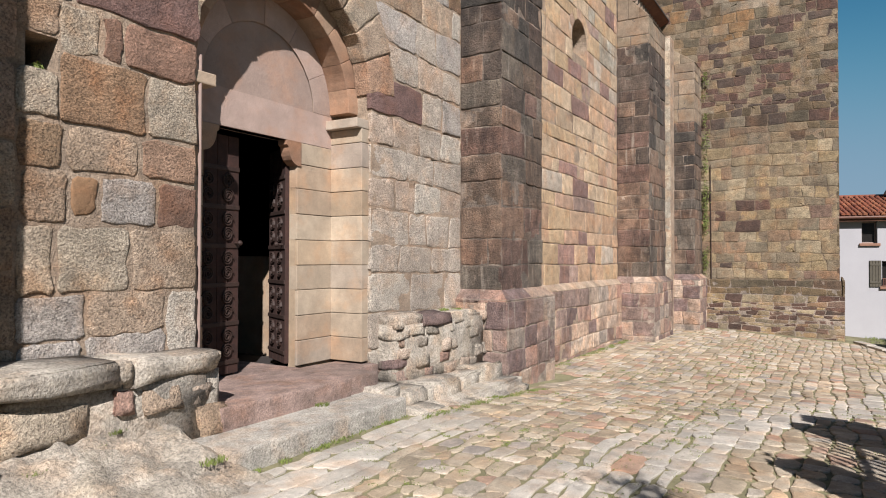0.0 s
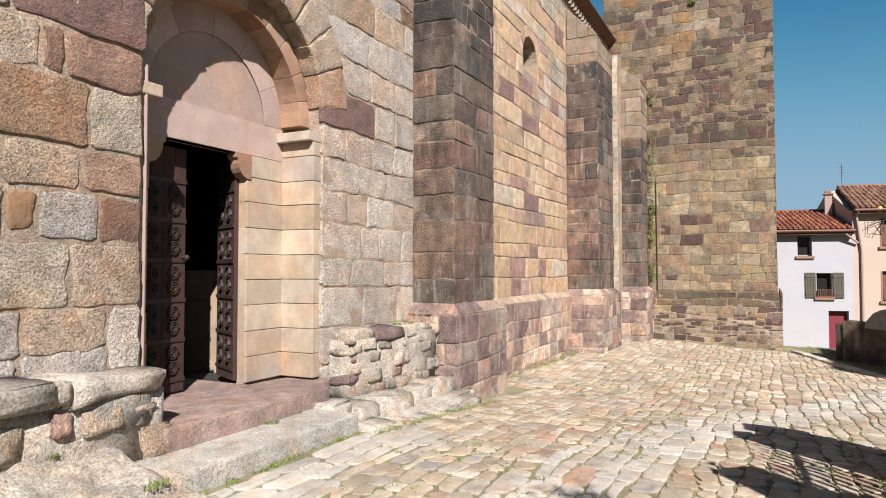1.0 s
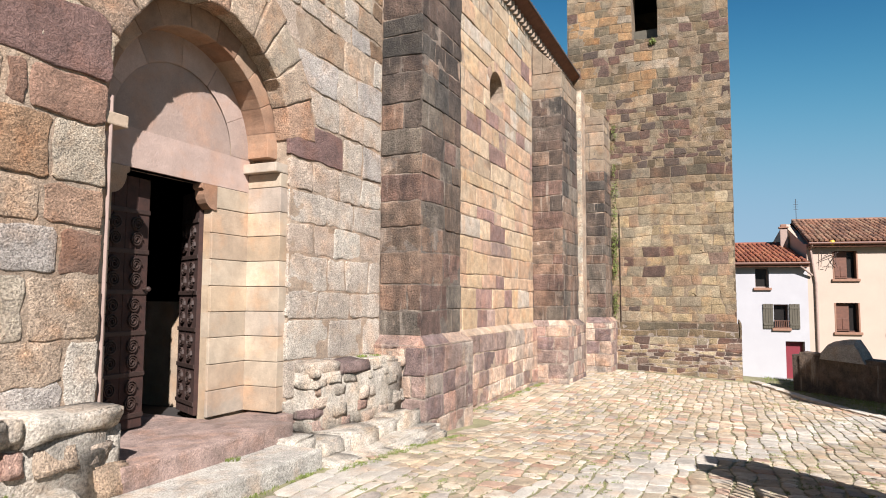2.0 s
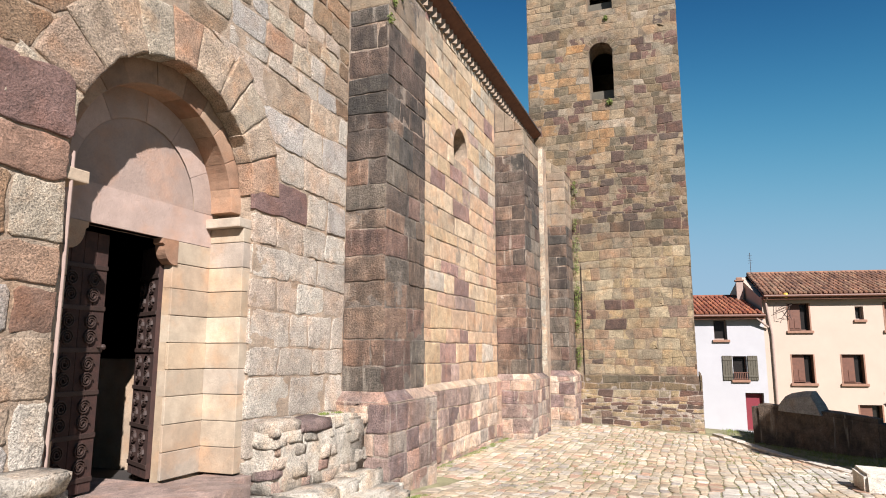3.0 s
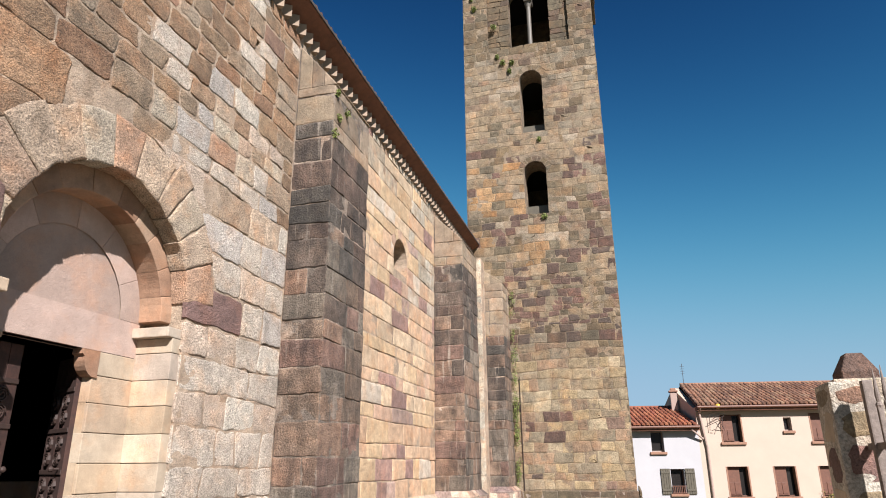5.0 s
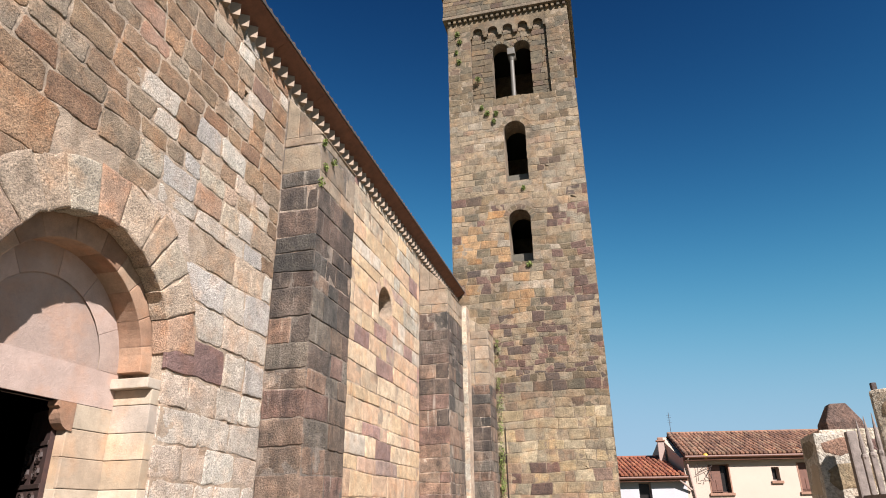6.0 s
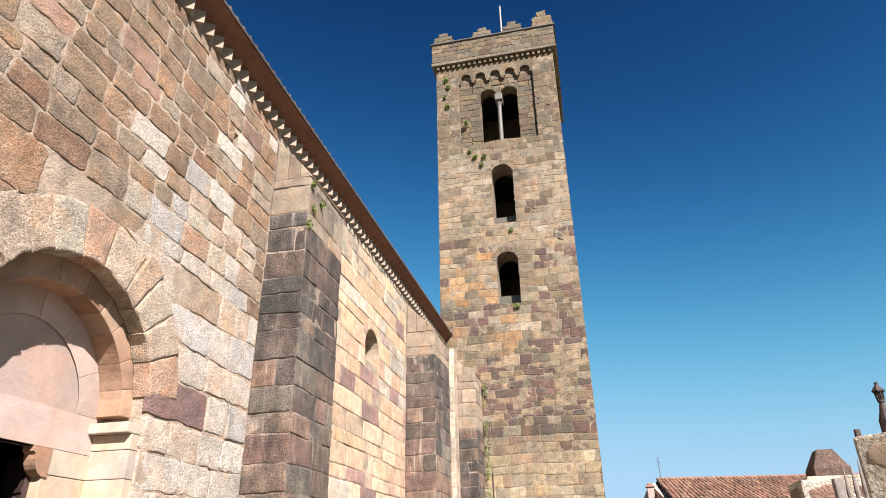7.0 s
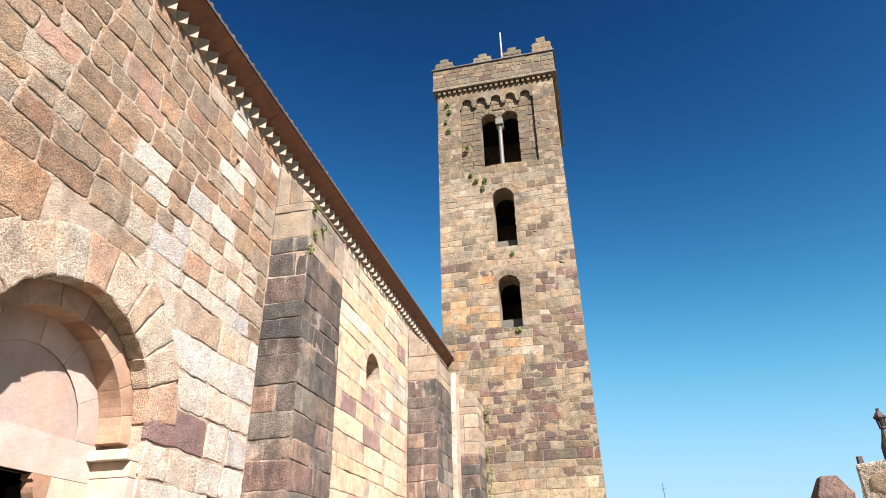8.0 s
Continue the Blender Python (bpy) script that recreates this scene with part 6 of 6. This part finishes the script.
    ring(work, FACE, CX, SPR, RO, RI, 11, 23, a0=6.0, a1=174.0, mats=M_GRANITE_PINK, joint=0.014, proud=0.016, var=0.008, cham=0.015, back=0.20, rough=0.013, uneven=0.1, wob=0.012)
    slit = Arched(SLX, SLR, SLR + 0.24, SLZ, SLS)

    def blotch(u, v, rng):
        k = noise.noise(Vector((u * 0.55, v * 0.75, 2.0)))
        if v > 5.9 and rng.random() < 0.15 + 0.6 * k + 0.18 * (v - 6.5):
            return M_LIME
        share = 0.05 + 0.45 * noise.noise(Vector((u * 0.4, v * 1.1, 7.0))) + (0.16 if v < 1.9 or 5.1 < v < 5.6 or 3.4 < v < 3.8 else 0.0)
        return M_ROSE if rng.random() < share else M_ASHLAR

    kw = dict(joint=0.017, proud=0.006, var=0.008, cham=0.007, back=0.05, rough=0.015, cut=0.012, wob=0.010, wave=0.03, pick=blotch)
    courses(work, FACE, 9.64, 16.25, 1.05, 8.64, (0.24, 0.46), (0.34, 1.05), 24, [slit], **kw)
    ring(work, FACE, SLX, SLS, SLR, SLR + 0.24, 7, 36, mats=M_ASHLAR, joint=0.012, proud=0.006, var=0.005, cham=0.008, back=0.3, rough=0.010)
    courses(work, FACE, 18.05, 19.75, 1.05, 8.64, (0.26, 0.36), (0.35, 0.75), 25, **kw)
    pl = Plane((0, -0.16, 0), (1, 0, 0), (0, -1, 0))
    kw = dict(joint=0.014, proud=0.008, var=0.01, cham=0.008, back=0.05, rough=0.016, cut=0.016, wob=0.014, wave=0.03, mats=M_PLINTH)
    for a, b, s in ((9.8, 16.1, 26), (17.9, 19.6, 27)):
        courses(work, pl, a, b, -0.75, 0.95, (0.28, 0.4), (0.35, 0.7), s, **kw)
    work.finish()
    bm = bmesh.new()
    for a, b in ((9.7, 16.2), (17.8, 19.7)):
        vs = [bm.verts.new(p) for p in ((a, -0.165, 0.95), (b, -0.165, 0.95), (b, 0.0, 1.08), (a, 0.0, 1.08), (a, -0.156, -1.2), (b, -0.156, -1.2), (b, 0.0, -1.2), (a, 0.0, -1.2), (a, -0.156, 0.945), (b, -0.156, 0.945))]
        for f in ((0, 1, 2, 3), (8, 9, 1, 0), (4, 5, 9, 8), (7, 6, 5, 4)):
            bm.faces.new([vs[q] for q in f])
    part("plinth_weathering", bm, M_MORTAR, wall_south)


build_wall_stones()
build_paving()


# ---- grass ----
def blades(bm, x, y, z, r, n, h, rng, up=Vector((0, 0, 1))):
    for _ in range(n):
        a, d = rng.uniform(0, 6.28), r * math.sqrt(rng.random())
        p = Vector((x + math.cos(a) * d, y + math.sin(a) * d, z))
        b = rng.uniform(0, 6.28)
        s = Vector((math.cos(b), math.sin(b), 0)) * 0.004
        t = p + Vector((rng.uniform(-1, 1), rng.uniform(-1, 1), 0)) * h * 0.6 + up * h * rng.uniform(0.5, 1.1)
        m = (p + t) / 2 + up * h * 0.12
        vs = [bm.verts.new(q) for q in (p - s, p + s, m + s * 0.8, m - s * 0.8, t)]
        bm.faces.new(vs[:4])
        bm.faces.new((vs[3], vs[2], vs[4]))


def build_grass():
    rng = random.Random(91)
    bm = bmesh.new()
    for _ in range(2000):
        x, y = rng.uniform(3.0, 19), rng.uniform(-7, -1.1)
        if noise.noise(Vector((x * 0.5, y * 0.8, 2))) < 0.0 or y < -5.2 - max(0, 20.6 - x) * 0.42:
            continue
        blades(bm, x, y, gz(x, y) - 0.006, rng.uniform(0.03, 0.09), rng.randint(14, 30), 0.014, rng)
    for _ in range(60):
        x = rng.uniform(5.3, 8.3)
        blades(bm, x, -1.22 + rng.uniform(-0.06, 0.06), gz(x, -1.2) - 0.01, 0.07, 26, 0.03, rng)
    for _ in range(70):
        x = rng.uniform(9.9, 16.2)
        blades(bm, x, -0.3 + rng.uniform(-0.08, 0.05), gz(x, -0.3) - 0.01, 0.07, 24, 0.035, rng)
    for _ in range(26):
        x = rng.uniform(3.2, 5.3)
        blades(bm, x, -1.0 + rng.uniform(-0.03, 0.02), gz(x, -1.0) - 0.01, 0.05, 22, 0.028, rng)
    for x, y, z in ((6.5, -0.1, 0.87), (7.4, -0.15, 0.87), (7.7, -0.2, 0.86), (2.55, -0.4, 0.36), (2.35, -0.45, 0.3), (2.9, -1.0, 0.16), (4.6, -0.5, 0.17), (5.35, -0.6, 0.12), (1.9, -0.6, 0.28)):
        for _ in range(4):
            blades(bm, x + rng.uniform(-0.08, 0.08), y, z, 0.06, 26, 0.035, rng)
    tagged(part("grass", bm, M_GRASS), "short grass tufts in paving joints and at the wall foot", "grass", kind="stuff")
    # grass bank beyond the kerb
    bm = bmesh.new()
    for _ in range(1700):
        f, d = rng.random(), rng.uniform(0.2, 3.4)
        x, y = 20.6 - 11.6 * f + d * 0.37, -5.25 - 4.65 * f - d * 0.93
        x, y = x + rng.uniform(0, 3), y
        if x > TX - 0.4 and y > TY0 - 0.3:
            continue
        blades(bm, x, y, gz(x, y) - 0.03, 0.14, 16, 0.08, rng)
    tagged(part("grass_bank", bm, M_GRASS), "grass bank below the paving edge", "grass", kind="stuff")


build_grass()


def build_weeds():
    """Small leafy weeds that root in the masonry."""
    rng = random.Random(17)
    bm = bmesh.new()

    def clump(p, out, r, n, drop):
        for _ in range(n):
            d = Vector((rng.gauss(0, 1), rng.gauss(0, 1), rng.gauss(0, 1))).normalized() * r * rng.random() ** 0.5
            c = Vector(p) + d + Vector(out) * r * 0.5 - Vector((0, 0, drop * rng.random()))
            a = Vector((rng.gauss(0, 1), rng.gauss(0, 1), rng.gauss(0, 1))).normalized() * rng.uniform(0.015, 0.035)
            b = a.cross(Vector((rng.gauss(0, 1), rng.gauss(0, 1), rng.gauss(0, 1)))).normalized() * a.length * 0.5
            bm.faces.new([bm.verts.new(c + q) for q in (-a, b, a, -b)])

    west = (-1, 0, 0)
    for k in range(34):
        z = 1.2 + 6.2 * rng.random()
        clump((20.80, -1.36 - rng.uniform(0, 0.08), z), west, rng.uniform(0.06, 0.15), 44, 0.3)
    for u, z, r in ((0.42, 20.3, 0.16), (0.5, 19.9, 0.14), (0.45, 18.9, 0.14), (1.2, 17.9, 0.16), (1.5, 16.25, 0.15), (1.85, 16.2, 0.13), (1.75, 15.85, 0.12), (2.72, 9.88, 0.14), (0.35, 19.4, 0.1), (1.3, 16.55, 0.1), (2.7, 12.85, 0.1)):
        clump((TX + 0.01, TY1 - u, z), west, r * 0.75, 300, 0.10)
    for x, z in ((8.3, 7.1), (8.2, 7.5), (8.16, 6.75), (8.6, 7.35), (16.3, 7.2), (16.5, 7.6), (17.0, 7.5), (20.0, 7.2), (20.3, 6.9)):
        clump((x, -0.67, z), (0, -1, 0), 0.06, 60, 0.08)
    clump((2.24, 0.06, 2.9), (0, -1, 0), 0.04, 24, 0.02)
    tagged(part("wall_weeds", bm, M_GRASS), "small green weeds rooted in masonry joints", "plants", kind="stuff")


build_weeds()
